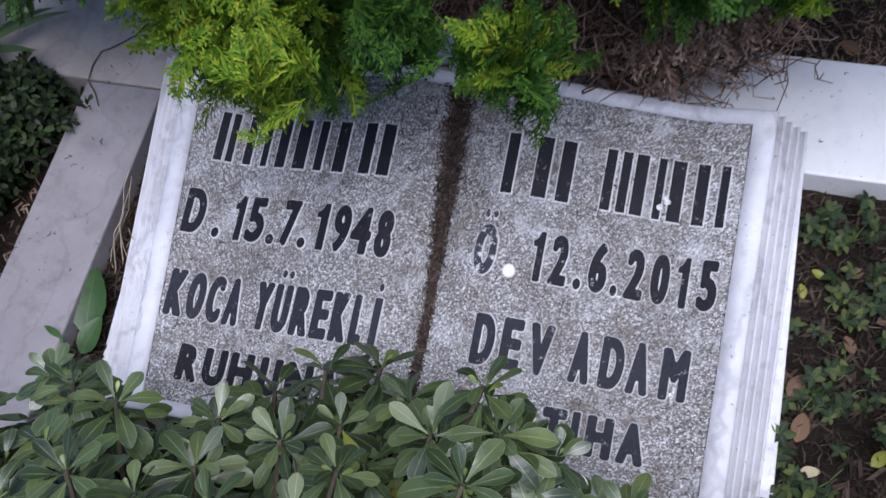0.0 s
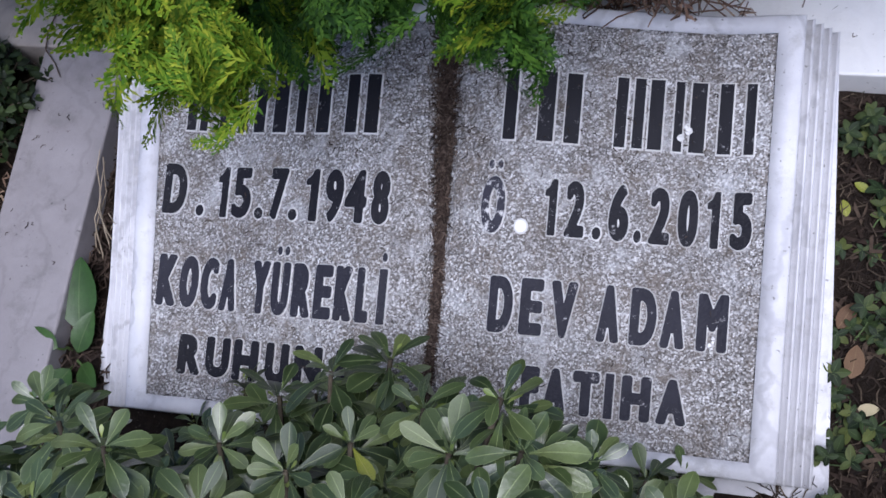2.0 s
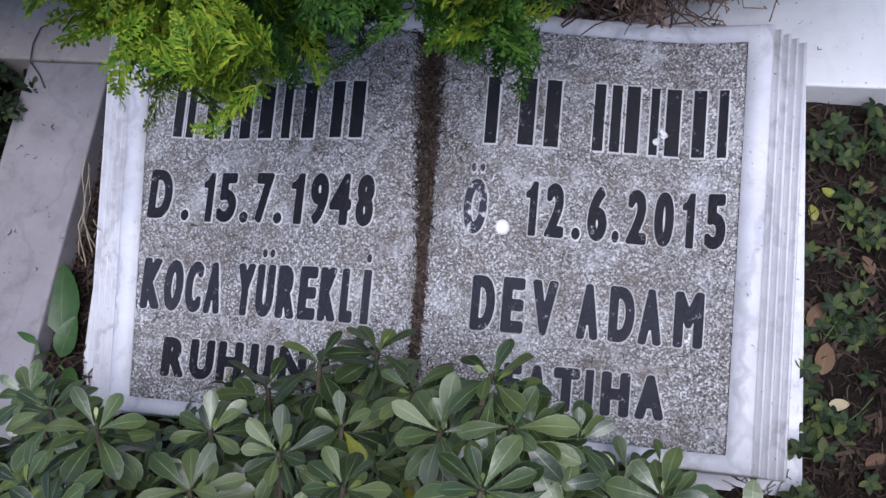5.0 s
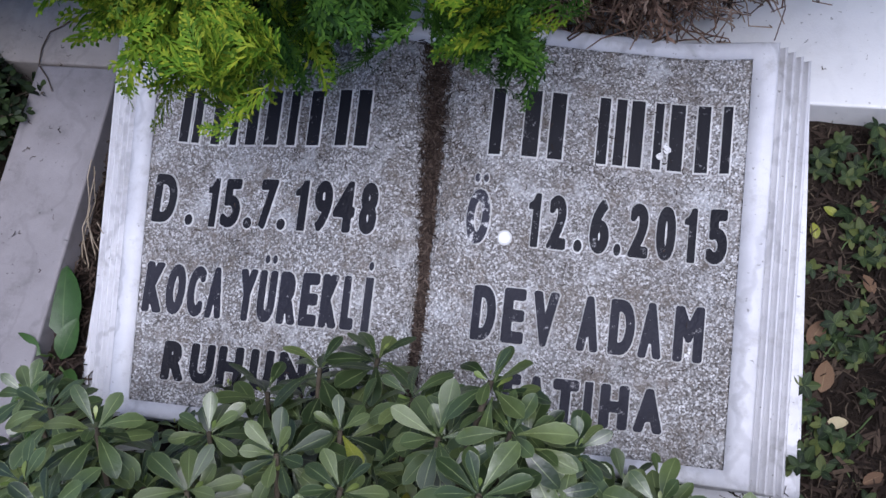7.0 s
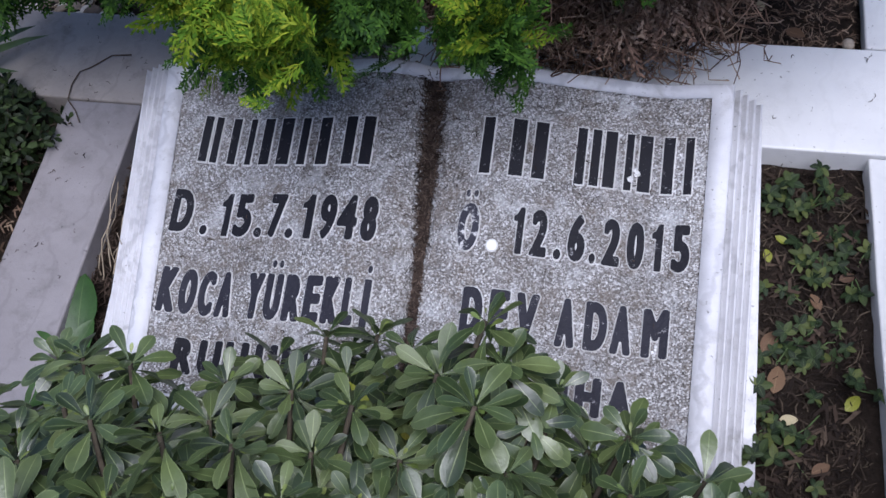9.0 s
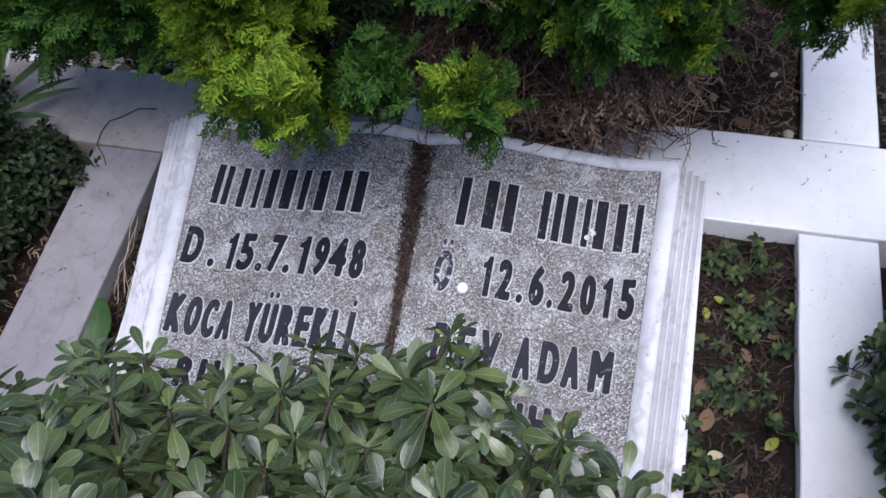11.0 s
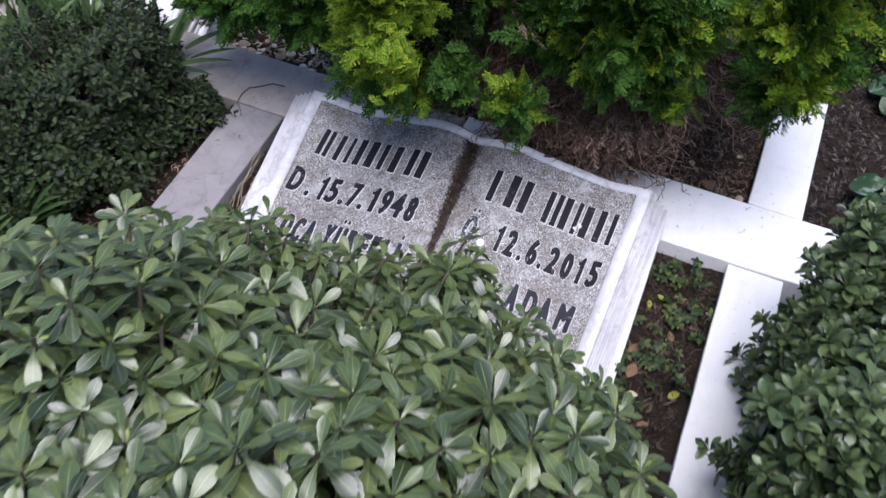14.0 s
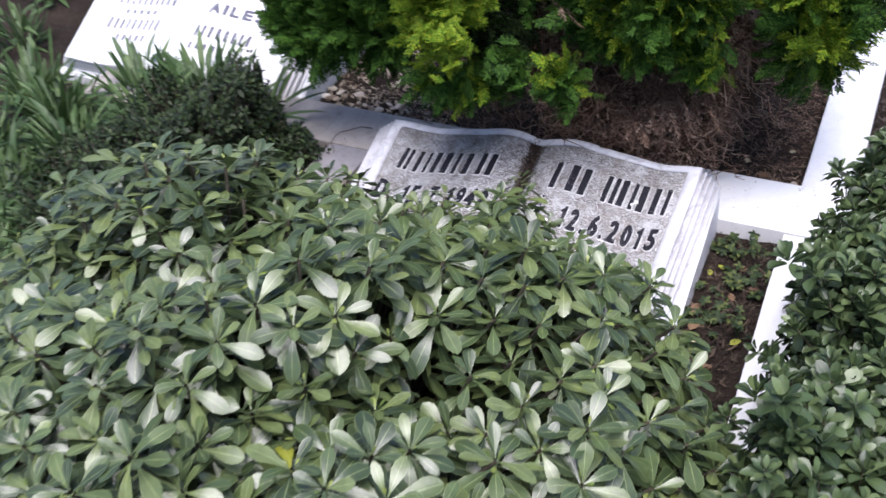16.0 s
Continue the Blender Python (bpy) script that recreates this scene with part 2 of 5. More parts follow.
STEM = twiggy("shrub_stem", [(0.05, 0.042, 0.03), (0.11, 0.09, 0.065)])
NEEDLE = twiggy("needle_litter", [(0.05, 0.032, 0.022), (0.12, 0.075, 0.052), (0.21, 0.14, 0.10), (0.34, 0.25, 0.18)])
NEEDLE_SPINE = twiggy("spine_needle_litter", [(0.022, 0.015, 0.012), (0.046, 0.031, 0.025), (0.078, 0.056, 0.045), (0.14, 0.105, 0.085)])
NEEDLE_DARK = twiggy("dark_needle_litter", [(0.022, 0.015, 0.012), (0.05, 0.034, 0.026), (0.085, 0.06, 0.045)])
DRY_LEAF = leafy("dry_leaf", [(0.085, 0.045, 0.026), (0.14, 0.078, 0.042), (0.21, 0.125, 0.065)], (0.3, 0.2, 0.1), 0.7, 0.1, 0.06)
PALE_LEAF = leafy("pale_dry_leaf", [(0.40, 0.33, 0.20), (0.52, 0.45, 0.28)], (0.45, 0.38, 0.22), 0.7, 0.1, 0.06)
WEED = leafy("weed_leaf", [(0.011, 0.021, 0.009), (0.022, 0.039, 0.015), (0.042, 0.067, 0.024), (0.110, 0.130, 0.036)], (0.12, 0.18, 0.07), 0.6, 0.2, 0.07, shine=0.25)
DOCK = leafy("broad_leaf", [(0.032, 0.082, 0.018), (0.058, 0.120, 0.026)], (0.12, 0.19, 0.06), 0.42, 0.2, 0.05)
CYCLAMEN = leafy("cyclamen_leaf", [(0.022, 0.058, 0.022), (0.045, 0.092, 0.038)], (0.14, 0.20, 0.12), 0.42, 0.12, 0.06, 0.0, (0.20, 0.27, 0.21), shine=0.4)
PETAL = leafy("pink_petal", [(0.75, 0.04, 0.32), (0.85, 0.09, 0.42)], (0.8, 0.2, 0.45), 0.5, 0.2, 0.05, relief=0.0)
RED_STEM = twiggy("red_stalk", [(0.25, 0.02, 0.025), (0.34, 0.05, 0.04)], 0.5)
PEBBLE = twiggy("pebble", [(0.16, 0.12, 0.09), (0.34, 0.28, 0.22), (0.58, 0.52, 0.45), (0.70, 0.67, 0.62)], 0.7)


# ---- building helpers ----
rng = np.random.RandomState(7)


def raw_mesh(name, verts, faces, material, uv=None, smooth=True):
    """A mesh out of arrays: verts N x 3, faces M x 3 or M x 4, uv N x 2."""
    me = bpy.data.meshes.new(name)
    verts, faces = np.asarray(verts, "f"), np.asarray(faces, "i")
    k = faces.shape[1]
    me.vertices.add(len(verts))
    me.vertices.foreach_set("co", verts.ravel())
    me.loops.add(faces.size)
    me.loops.foreach_set("vertex_index", faces.ravel())
    me.polygons.add(len(faces))
    me.polygons.foreach_set("loop_start", np.arange(0, faces.size, k, dtype="i"))
    if uv is not None:
        layer = me.uv_layers.new(name="UVMap")
        layer.data.foreach_set("uv", np.asarray(uv, "f")[faces.ravel()].ravel())
    me.polygons.foreach_set("use_smooth", np.full(len(faces), smooth))
    me.update(calc_edges=True)
    me.materials.append(material)
    return me


def thing(name, at, label, category, group="", kind=""):
    """The Empty at a thing's base."""
    ob = new(name)
    ob.location = at
    ob.empty_display_size = 0.05
    return tagged(ob, label, category, group, kind)


def hang(name, me, parent, label="", kind=""):
    """Link a mesh in world coordinates as a part of a thing, or of a part."""
    ob = new(name, me)
    ob.parent = parent
    if parent.type == "EMPTY":
        ob.matrix_parent_inverse = Matrix.Translation(-parent.location)
    return tagged(ob, label, "", "", kind)


def part(name, bm, material, parent, label=""):
    me = bpy.data.meshes.new(name)
    bm.to_mesh(me)
    bm.free()
    for mat in material if isinstance(material, (list, tuple)) else [material]:
        me.materials.append(mat)
    return hang(name, me, parent, label)


def unit(a):
    return a / np.maximum(np.linalg.norm(a, axis=-1, keepdims=True), 1e-9)


def turns(along, up):
    """Rotations, K x 3 x 3, that lay a leaf's length on along and its face towards up."""
    y = unit(np.asarray(along, float))
    z = np.asarray(up, float)
    z = unit(z - (z * y).sum(-1, keepdims=True) * y + 1e-6)
    return np.stack([np.cross(y, z), y, z], -1)


def strewn(templates, at, rot, size, pick=None):
    """Copies of small shapes in one set of arrays: size is K or K x 3."""
    at = np.asarray(at, float)
    size = np.asarray(size, float)
    size = np.repeat(size[:, None], 3, 1) if size.ndim == 1 else size
    pick = rng.randint(0, len(templates), len(at)) if pick is None else pick
    vs, fs, us, base = [], [], [], 0
    for i, (v, f, u) in enumerate(templates):
        w = np.where(pick == i)[0]
        if not len(w):
            continue
        p = np.einsum("kij,kvj->kvi", rot[w], v[None] * size[w][:, None, :]) + at[w][:, None, :]
        vs.append(p.reshape(-1, 3))
        fs.append((f[None] + (base + np.arange(len(w)) * len(v))[:, None, None]).reshape(-1, f.shape[1]))
        us.append(np.tile(u, (len(w), 1)))
        base += len(w) * len(v)
    return np.concatenate(vs), np.concatenate(fs), np.concatenate(us)


def leaf_shape(stations, widths, fold, droop, curl=0.0, twist=0.0):
    """A leaf of length 1 along y, face up z: three points across at each station."""
    v, u = [], []
    for t, w in zip(stations, widths):
        mid = -droop * t * t
        for s in (-1, 0, 1):
            v.append((s * w, t, mid + abs(s) * (fold * w + curl * w * t) + s * twist * w * t))
            u.append((s, t))
    f = []
    for i in range(len(stations) - 1):
        a = 3 * i
        f += [(a, a + 1, a + 4, a + 3), (a + 1, a + 2, a + 5, a + 4)]
    return np.array(v, float), np.array(f), np.array(u, float)


OBOVATE = [(0, 0.12, 0.30, 0.48, 0.66, 0.82, 0.94, 1.0), (0.018, 0.030, 0.078, 0.142, 0.190, 0.186, 0.112, 0.022)]
OVAL = [(0, 0.25, 0.65, 1.0), (0.05, 0.22, 0.25, 0.03)]
LANCE = [(0, 0.2, 0.5, 0.8, 1.0), (0.045, 0.075, 0.085, 0.055, 0.004)]
BROAD = [(0, 0.06, 0.2, 0.4, 0.6, 0.8, 0.93, 1.0), (0.02, 0.10, 0.23, 0.29, 0.27, 0.19, 0.09, 0.01)]
SHRUB_LEAVES = [leaf_shape(*OBOVATE, 0.16, d, c, w) for d, c, w in ((0.14, 0.05, 0.0), (0.26, -0.15, 0.16), (0.38, 0.0, -0.16), (0.08, 0.2, 0.08), (0.52, -0.1, 0.05))]
HEDGE_LEAVES = [leaf_shape((0, 0.2, 0.45, 0.70, 0.90, 1.0), (0.05, 0.16, 0.25, 0.275, 0.17, 0.03), f, d, c, w) for f, d, c, w in ((0.45, 0.16, 0.3, 0.25), (0.2, 0.40, -0.3, -0.3), (0.6, -0.05, 0.2, 0.2), (0.1, 0.28, 0.5, -0.15))]
SMALL_LEAVES = [leaf_shape(*OVAL, f, d) for f, d in ((0.25, 0.08), (0.1, 0.2), (0.35, -0.05))]
STRAP_LEAVES = [leaf_shape(*LANCE, f, d) for f, d in ((0.4, 0.1), (0.3, 0.35), (0.3, -0.08))]
BROAD_LEAVES = [leaf_shape(*BROAD, f, d, c, w) for f, d, c, w in ((0.18, 0.18, 0.1, 0.1), (0.3, 0.05, 0.0, -0.15), (0.1, 0.3, 0.25, 0.2))]


def spray_shape(seed, n=10, twigs=3):
    """A flat, twice-branched conifer spray of length 1."""
    r = np.random.RandomState(seed)
    v, f, u = [], [], []

    def blade(p, d, length, w, lift):
        d = d / np.linalg.norm(d)
        s = np.array([d[1], -d[0], 0]) * w
        a = len(v)
        up = np.array([0, 0, lift])
        v.extend([p - s * 0.4, p + d * length * 0.42 + s + up * 0.4, p + d * length + up, p + d * length * 0.42 - s + up * 0.4])
        u.extend([(0.5, 0), (0.8, 0.5), (0.9, 1), (0.8, 0.5)])
        f.append((a, a + 1, a + 2, a + 3))

    def bow(t):
        return np.array([0.05 * math.sin(3 * t + seed), t, -0.16 * t * t])

    for i in range(6):
        blade(bow(i / 6), bow(i / 6 + 0.17) - bow(i / 6), 0.2, 0.026, 0)
    for i in range(n):
        t = 0.12 + 0.82 * i / (n - 1)
        for side in (-1, 1):
            p = bow(t)
            a = radians(38 + r.uniform(-8, 8)) * side
            d = np.array([math.sin(a), math.cos(a), r.uniform(-0.15, 0.15)])
            length = (0.46 - 0.30 * abs(t - 0.35)) * (1.05 - 0.55 * t) * r.uniform(0.75, 1.15)
            blade(p, d, length, 0.028, r.uniform(-0.02, 0.02))
            for j in range(twigs):
                q = p + d * length * (0.25 + 0.8 / twigs * j)
                b = a + radians(r.uniform(26, 46)) * (1 if j % 2 else -1)
                blade(q, np.array([math.sin(b), math.cos(b), r.uniform(-0.25, 0.25)]), length * r.uniform(0.28, 0.44), 0.027 if twigs > 2 else 0.032, r.uniform(-0.03, 0.03))
    return np.array(v), np.array(f), np.array(u)


SPRAYS = [spray_shape(s) for s in (1, 2, 3, 4)]
COARSE_SPRAYS = [spray_shape(s, 6, 2) for s in (5, 6, 7)]


def tube(points, r0, r1, sides=5):
    """A tapering round rod through the points."""
    pts = np.array(points, float)
    d = unit(np.gradient(pts, axis=0))
    side = unit(np.cross(d, np.array([0.31, 0.17, 0.93])))
    other = np.cross(d, side)
    ang = np.arange(sides) * 2 * math.pi / sides
    rad = np.linspace(r0, r1, len(pts))[:, None, None]
    ring = (side[:, None, :] * np.cos(ang)[None, :, None] + other[:, None, :] * np.sin(ang)[None, :, None]) * rad
    v = (pts[:, None, :] + ring).reshape(-1, 3)
    f = []
    for i in range(len(pts) - 1):
        for j in range(sides):
            k = (j + 1) % sides
            f.append((i * sides + j, i * sides + k, (i + 1) * sides + k, (i + 1) * sides + j))
    return v, np.array(f)


def gather(pieces):
    vs, fs, base = [], [], 0
    for v, f in pieces:
        vs.append(v)
        fs.append(f + base)
        base += len(v)
    return np.concatenate(vs), np.concatenate(fs)


def wander(a, b, n, amount, r=rng):
    """A crooked line from a to b."""
    a, b = np.array(a, float), np.array(b, float)
    t = np.linspace(0, 1, n)[:, None]
    off = np.cumsum(r.normal(0, amount, (n, 3)), 0)
    off -= off[0] + (off[-1] - off[0]) * t
    return a + (b - a) * t + off


def bits(n, at, length, width, lift=0.3, bend=0.35):
    """Short bent needles and twig ends lying on the ground: arrays for raw_mesh."""
    v = np.array([(-0.5, -0.5, 0), (0.5, -0.5, 0), (0.5, 0, 1), (-0.5, 0, 1), (0.4, 0.5, 0), (-0.4, 0.5, 0)], float)
    v[:, 2] *= bend
    v[:, 0] += np.array([0, 0, 1, 1, 0, 0]) * 2.0
    f = np.array([(0, 1, 2, 3), (3, 2, 4, 5)])
    u = np.zeros((6, 2)) + 0.5
    a = rng.uniform(0, 2 * math.pi, n)
    along = np.stack([np.cos(a), np.sin(a), rng.normal(0, lift, n)], -1)
    up = np.stack([rng.normal(0, 0.5, n), rng.normal(0, 0.5, n), np.ones(n)], -1)
    ln = rng.uniform(length * 0.5, length * 1.3, n)
    size = np.stack([rng.uniform(width * 0.6, width * 1.3, n), ln, ln * 0.35], -1)
    return strewn([(v, f, u)], at, turns(along, up), size)


def block(name, x0, x1, y0, y1, z0, z1, material, parent=None, bevel=0.0035, skew=0.0):
    """A sawn stone slab with eased, slightly uneven edges."""
    bm = bmesh.new()
    bmesh.ops.create_cube(bm, size=1)
    for v in bm.verts:
        v.co = Vector((x0 if v.co.x < 0 else x1, y0 if v.co.y < 0 else y1, z0 if v.co.z < 0 else z1))
        v.co.x += skew * (v.co.y - y1)
    bmesh.ops.bevel(bm, geom=[e for e in bm.edges], offset=bevel, segments=3, affect="EDGES", profile=0.6)
    for axis, lo, hi in ((0, x0, x1), (1, y0, y1)):
        for i in range(1, int((hi - lo) / 0.06)):
            co, no = Vector((0, 0, 0)), Vector((0, 0, 0))
            co[axis], no[axis] = lo + 0.06 * i, 1
            bmesh.ops.bisect_plane(bm, geom=bm.verts[:] + bm.edges[:] + bm.faces[:], plane_co=co, plane_no=no)
    for v in bm.verts:
        d = noise.noise(v.co * 14.0) * 0.0012 + noise.noise(v.co * 45.0) * 0.0006
        v.co += Vector((d, -d, d * 0.5))
    for fc in bm.faces:
        fc.smooth = True
    me = bpy.data.meshes.new(name)
    bm.to_mesh(me)
    bm.free()
    me.materials.append(material)
    return me


# ---- ground ----
def bed_height(x, y):
    """The soil's level: the planted beds inside the kerbs lie at different heights."""
    if -0.42 < x < 0.56 and y > 0.10:
        return 0.098
    if x > 0.60 and y > 0.10:
        return 0.085
    if 0.30 < x < 0.60:
        return 0.084
    # gap left of the book: soil set high, its dark strip imitates the deep shade
    if -0.45 < x <= 0.30:
        return 0.086
    if x <= -0.45:
        return 0.055
    return 0.06


def ground_z(x, y):
    v = Vector((x, y, 0.3))
    return bed_height(x, y) + noise.noise(v * 9) * 0.008 + noise.noise(v * 31) * 0.006 + noise.noise(v * 90) * 0.0035


xs = np.concatenate([[-400, -120, -40, -15, -6, -3.5, -2.6], np.linspace(-2.2, 1.7, 230), [2.2, 3.5, 6, 15, 40, 120, 400]])
ys = np.concatenate([[-400, -120, -40, -15, -6, -3.5, -2.4], np.linspace(-1.9, 1.7, 210), [2.2, 3.5, 6, 15, 40, 120, 400]])
gv = [(x, y, ground_z(x, y) if abs(x) < 2.5 and abs(y) < 2.5 else 0.05) for y in ys for x in xs]
gi = np.arange(len(gv)).reshape(len(ys), len(xs))
gf = np.stack([gi[:-1, :-1], gi[:-1, 1:], gi[1:, 1:], gi[1:, :-1]], -1).reshape(-1, 4)
ground = new("ground", raw_mesh("ground", gv, gf, SOIL))
tagged(ground, "dark brown crumbly garden soil between the kerbs", "ground", "", "structure")

# ---- marble kerbs ----
KERB = 0.12


def kerb(label, material, *box, skew=0.0):
    ob = new("kerb_slab", block("kerb_slab", *box, material, skew=skew))
    return tagged(ob, label, "kerb", "marble kerbs round the graves")


kerb("grey weathered marble head kerb with a fine joint", HEAD_KERB, -1.30, -0.052, 0.002, 0.158, -0.05, KERB)
kerb("bright white marble head kerb under the conifer", MARBLE, -0.048, 0.868, 0.002, 0.168, -0.05, KERB)
kerb("marble side kerb with dark specks, greyed for grime and shade", MARBLE_GRIME_SHADE, -0.512, -0.400, -1.30, -0.001, -0.05, KERB, skew=-0.01)
kerb("white marble side kerb beside the leafy hedge", MARBLE, 0.550, 0.657, -1.60, -0.001, -0.05, KERB - 0.003, skew=-0.038)
kerb("white marble kerb running back past the conifer", MARBLE, 0.504, 0.612, 0.171, 1.70, -0.05, KERB - 0.001, skew=-0.030)
kerb("white marble kerb of the neighbouring grave", MARBLE, 0.998, 1.110, 0.12, 1.70, -0.05, KERB + 0.02, skew=0.08)

# ---- the open stone book ----
BOOK = Matrix(((0.99993, -0.0026, -0.01141, 0.045), (0.0, 0.97507, -0.22191, -0.21), (0.0117, 0.22189, 0.975, 0.19213), (0, 0, 0, 1)))


def page_rise(u, v):
    """How far the open pages rise and dip over the book's plane: a hump each side of the spine, a dip, a lifted edge."""
    x = abs(u)
    k = 0.55 + 0.45 * (v + 0.22) / 0.44
    w = 0.019 * k * math.exp(-((x - 0.075) / 0.065) ** 2) - 0.011 * math.exp(-((x - 0.255) / 0.05) ** 2)
    if u < 0:
        w -= 0.014 * (x / 0.36) ** 2
    return w


def groove(u, v):
    g = 0.0062 + 0.010 * min(1, max(0, (v + 0.05) / 0.2))
    return 0.0125 * math.exp(-((u + 0.004 + 0.05 * max(0, v)) / g) ** 2)


def book_point(m, u, v, w):
    return m @ Vector((u, v, w))


def flare(u, v):
    """The left pages fan out a little towards the head."""
    return u - 0.073 * v * min(1, max(0, (-u - 0.24) / 0.08))


def stone_sheet(m, us, vs, top, thick, round_by=0.0, holes=None, fan=None):
    """A slab over the lattice us x vs whose face follows top(u, v), with skirts down its edges and round its holes."""
    bm = bmesh.new()
    pts = {}

    def vert(i, j, level):
        key = (i, j, level)
        if key not in pts:
            u, v = us[i], vs[j]
            w = top(u, v)
            if level == 0:
                if i in (0, len(us) - 1):
                    u += round_by * (1 if i == 0 else -1)
                if j in (0, len(vs) - 1):
                    v += round_by * (1 if j == 0 else -1)
            elif level == 1:
                w -= round_by if round_by else thick * 0.5
            elif level == 2:
                w -= thick
            pts[key] = bm.verts.new(book_point(m, fan(u, v) if fan else u, v, w))
        return pts[key]

    def filled(i, j):
        return 0 <= i < len(us) - 1 and 0 <= j < len(vs) - 1 and not (holes and holes(0.5 * (us[i] + us[i + 1]), 0.5 * (vs[j] + vs[j + 1])))

    for i in range(len(us) - 1):
        for j in range(len(vs) - 1):
            if not filled(i, j):
                continue
            bm.faces.new([vert(i, j, 0), vert(i + 1, j, 0), vert(i + 1, j + 1, 0), vert(i, j + 1, 0)])
            for (a, b), (di, dj) in ((((i, j), (i + 1, j)), (0, -1)), (((i + 1, j), (i + 1, j + 1)), (1, 0)), (((i + 1, j + 1), (i, j + 1)), (0, 1)), (((i, j + 1), (i, j)), (-1, 0))):
                if not filled(i + di, j + dj):
                    for p, q in ((0, 1), (1, 2)):
                        bm.faces.new([vert(*a, p), vert(*a, q), vert(*b, q), vert(*b, p)])
    bmesh.ops.recalc_face_normals(bm, faces=bm.faces)
    for fc in bm.faces:
        fc.smooth = True
    return bm


def spread(a, b, step):
    return list(np.linspace(a, b, max(2, int(round((b - a) / step)) + 1)))


GLYPHS = {"1": [np.array([(0.40, 0), (1, 0), (1, 1), (0.62, 1), (0.36, 0.86), (0, 0.80), (0, 0.70), (0.40, 0.70)])]}


def glyph(ch):
    """The closed outlines of a character of the built-in font, fitted to a box of 1 by 1."""
    if ch not in GLYPHS:
        text = bpy.data.curves.new("letter", "FONT")
        text.body = ch
        ob = new("letter", text)
        bpy.context.view_layer.update()
        deps = bpy.context.evaluated_depsgraph_get()
        outline = ob.evaluated_get(deps).to_curve(deps)
        loops = []
        for spline in outline.splines:
            pts = spline.bezier_points
            line = []
            for p, q in zip(pts, list(pts[1:]) + [pts[0]]):
                for i in range(6):
                    t = i / 6
                    line.append(tuple(p.co * (1 - t) ** 3 + p.handle_right * 3 * t * (1 - t) ** 2 + q.handle_left * 3 * t * t * (1 - t) + q.co * t ** 3)[:2])
            loops.append(np.array(line))
        bpy.data.objects.remove(ob)
        bpy.data.curves.remove(text)
        every = np.concatenate(loops)
        lo, hi = every.min(0), every.max(0)
        GLYPHS[ch] = [(a - lo) / (hi - lo) for a in loops]
    return GLYPHS[ch]


def reach(loops, px, py):
    """Signed distance of places to the outlines, below nought inside."""
    inside = np.zeros(px.shape, bool)
    near = np.full(px.shape, 9.0)
    for loop in loops:
        for (ax, ay), (bx, by) in zip(loop, np.roll(loop, -1, 0)):
            dx, dy = bx - ax, by - ay
            t = np.clip(((px - ax) * dx + (py - ay) * dy) / max(dx * dx + dy * dy, 1e-14), 0, 1)
            near = np.minimum(near, np.hypot(px - ax - t * dx, py - ay - t * dy))
            if ay != by:
                inside ^= ((ay > py) != (by > py)) & (px < ax + (py - ay) * dx / dy)
    return np.where(inside, -near, near)


def clipped(poly, level, below):
    """The part of a polygon of (u, v, d) whose d lies below, or above, a level."""
    out = []
    for p, q in zip(poly, poly[1:] + poly[:1]):
        a, b = (p[2] <= level) == below, (q[2] <= level) == below
        if a:
            out.append(p)
        if a != b:
            t = (level - p[2]) / (q[2] - p[2])
            out.append((p[0] + (q[0] - p[0]) * t, p[1] + (q[1] - p[1]) * t, level))
    return out


ACCENTS = {"Ö": ("O", 2), "Ü": ("U", 2), "İ": ("I", 1)}
EDGE = 0.0023


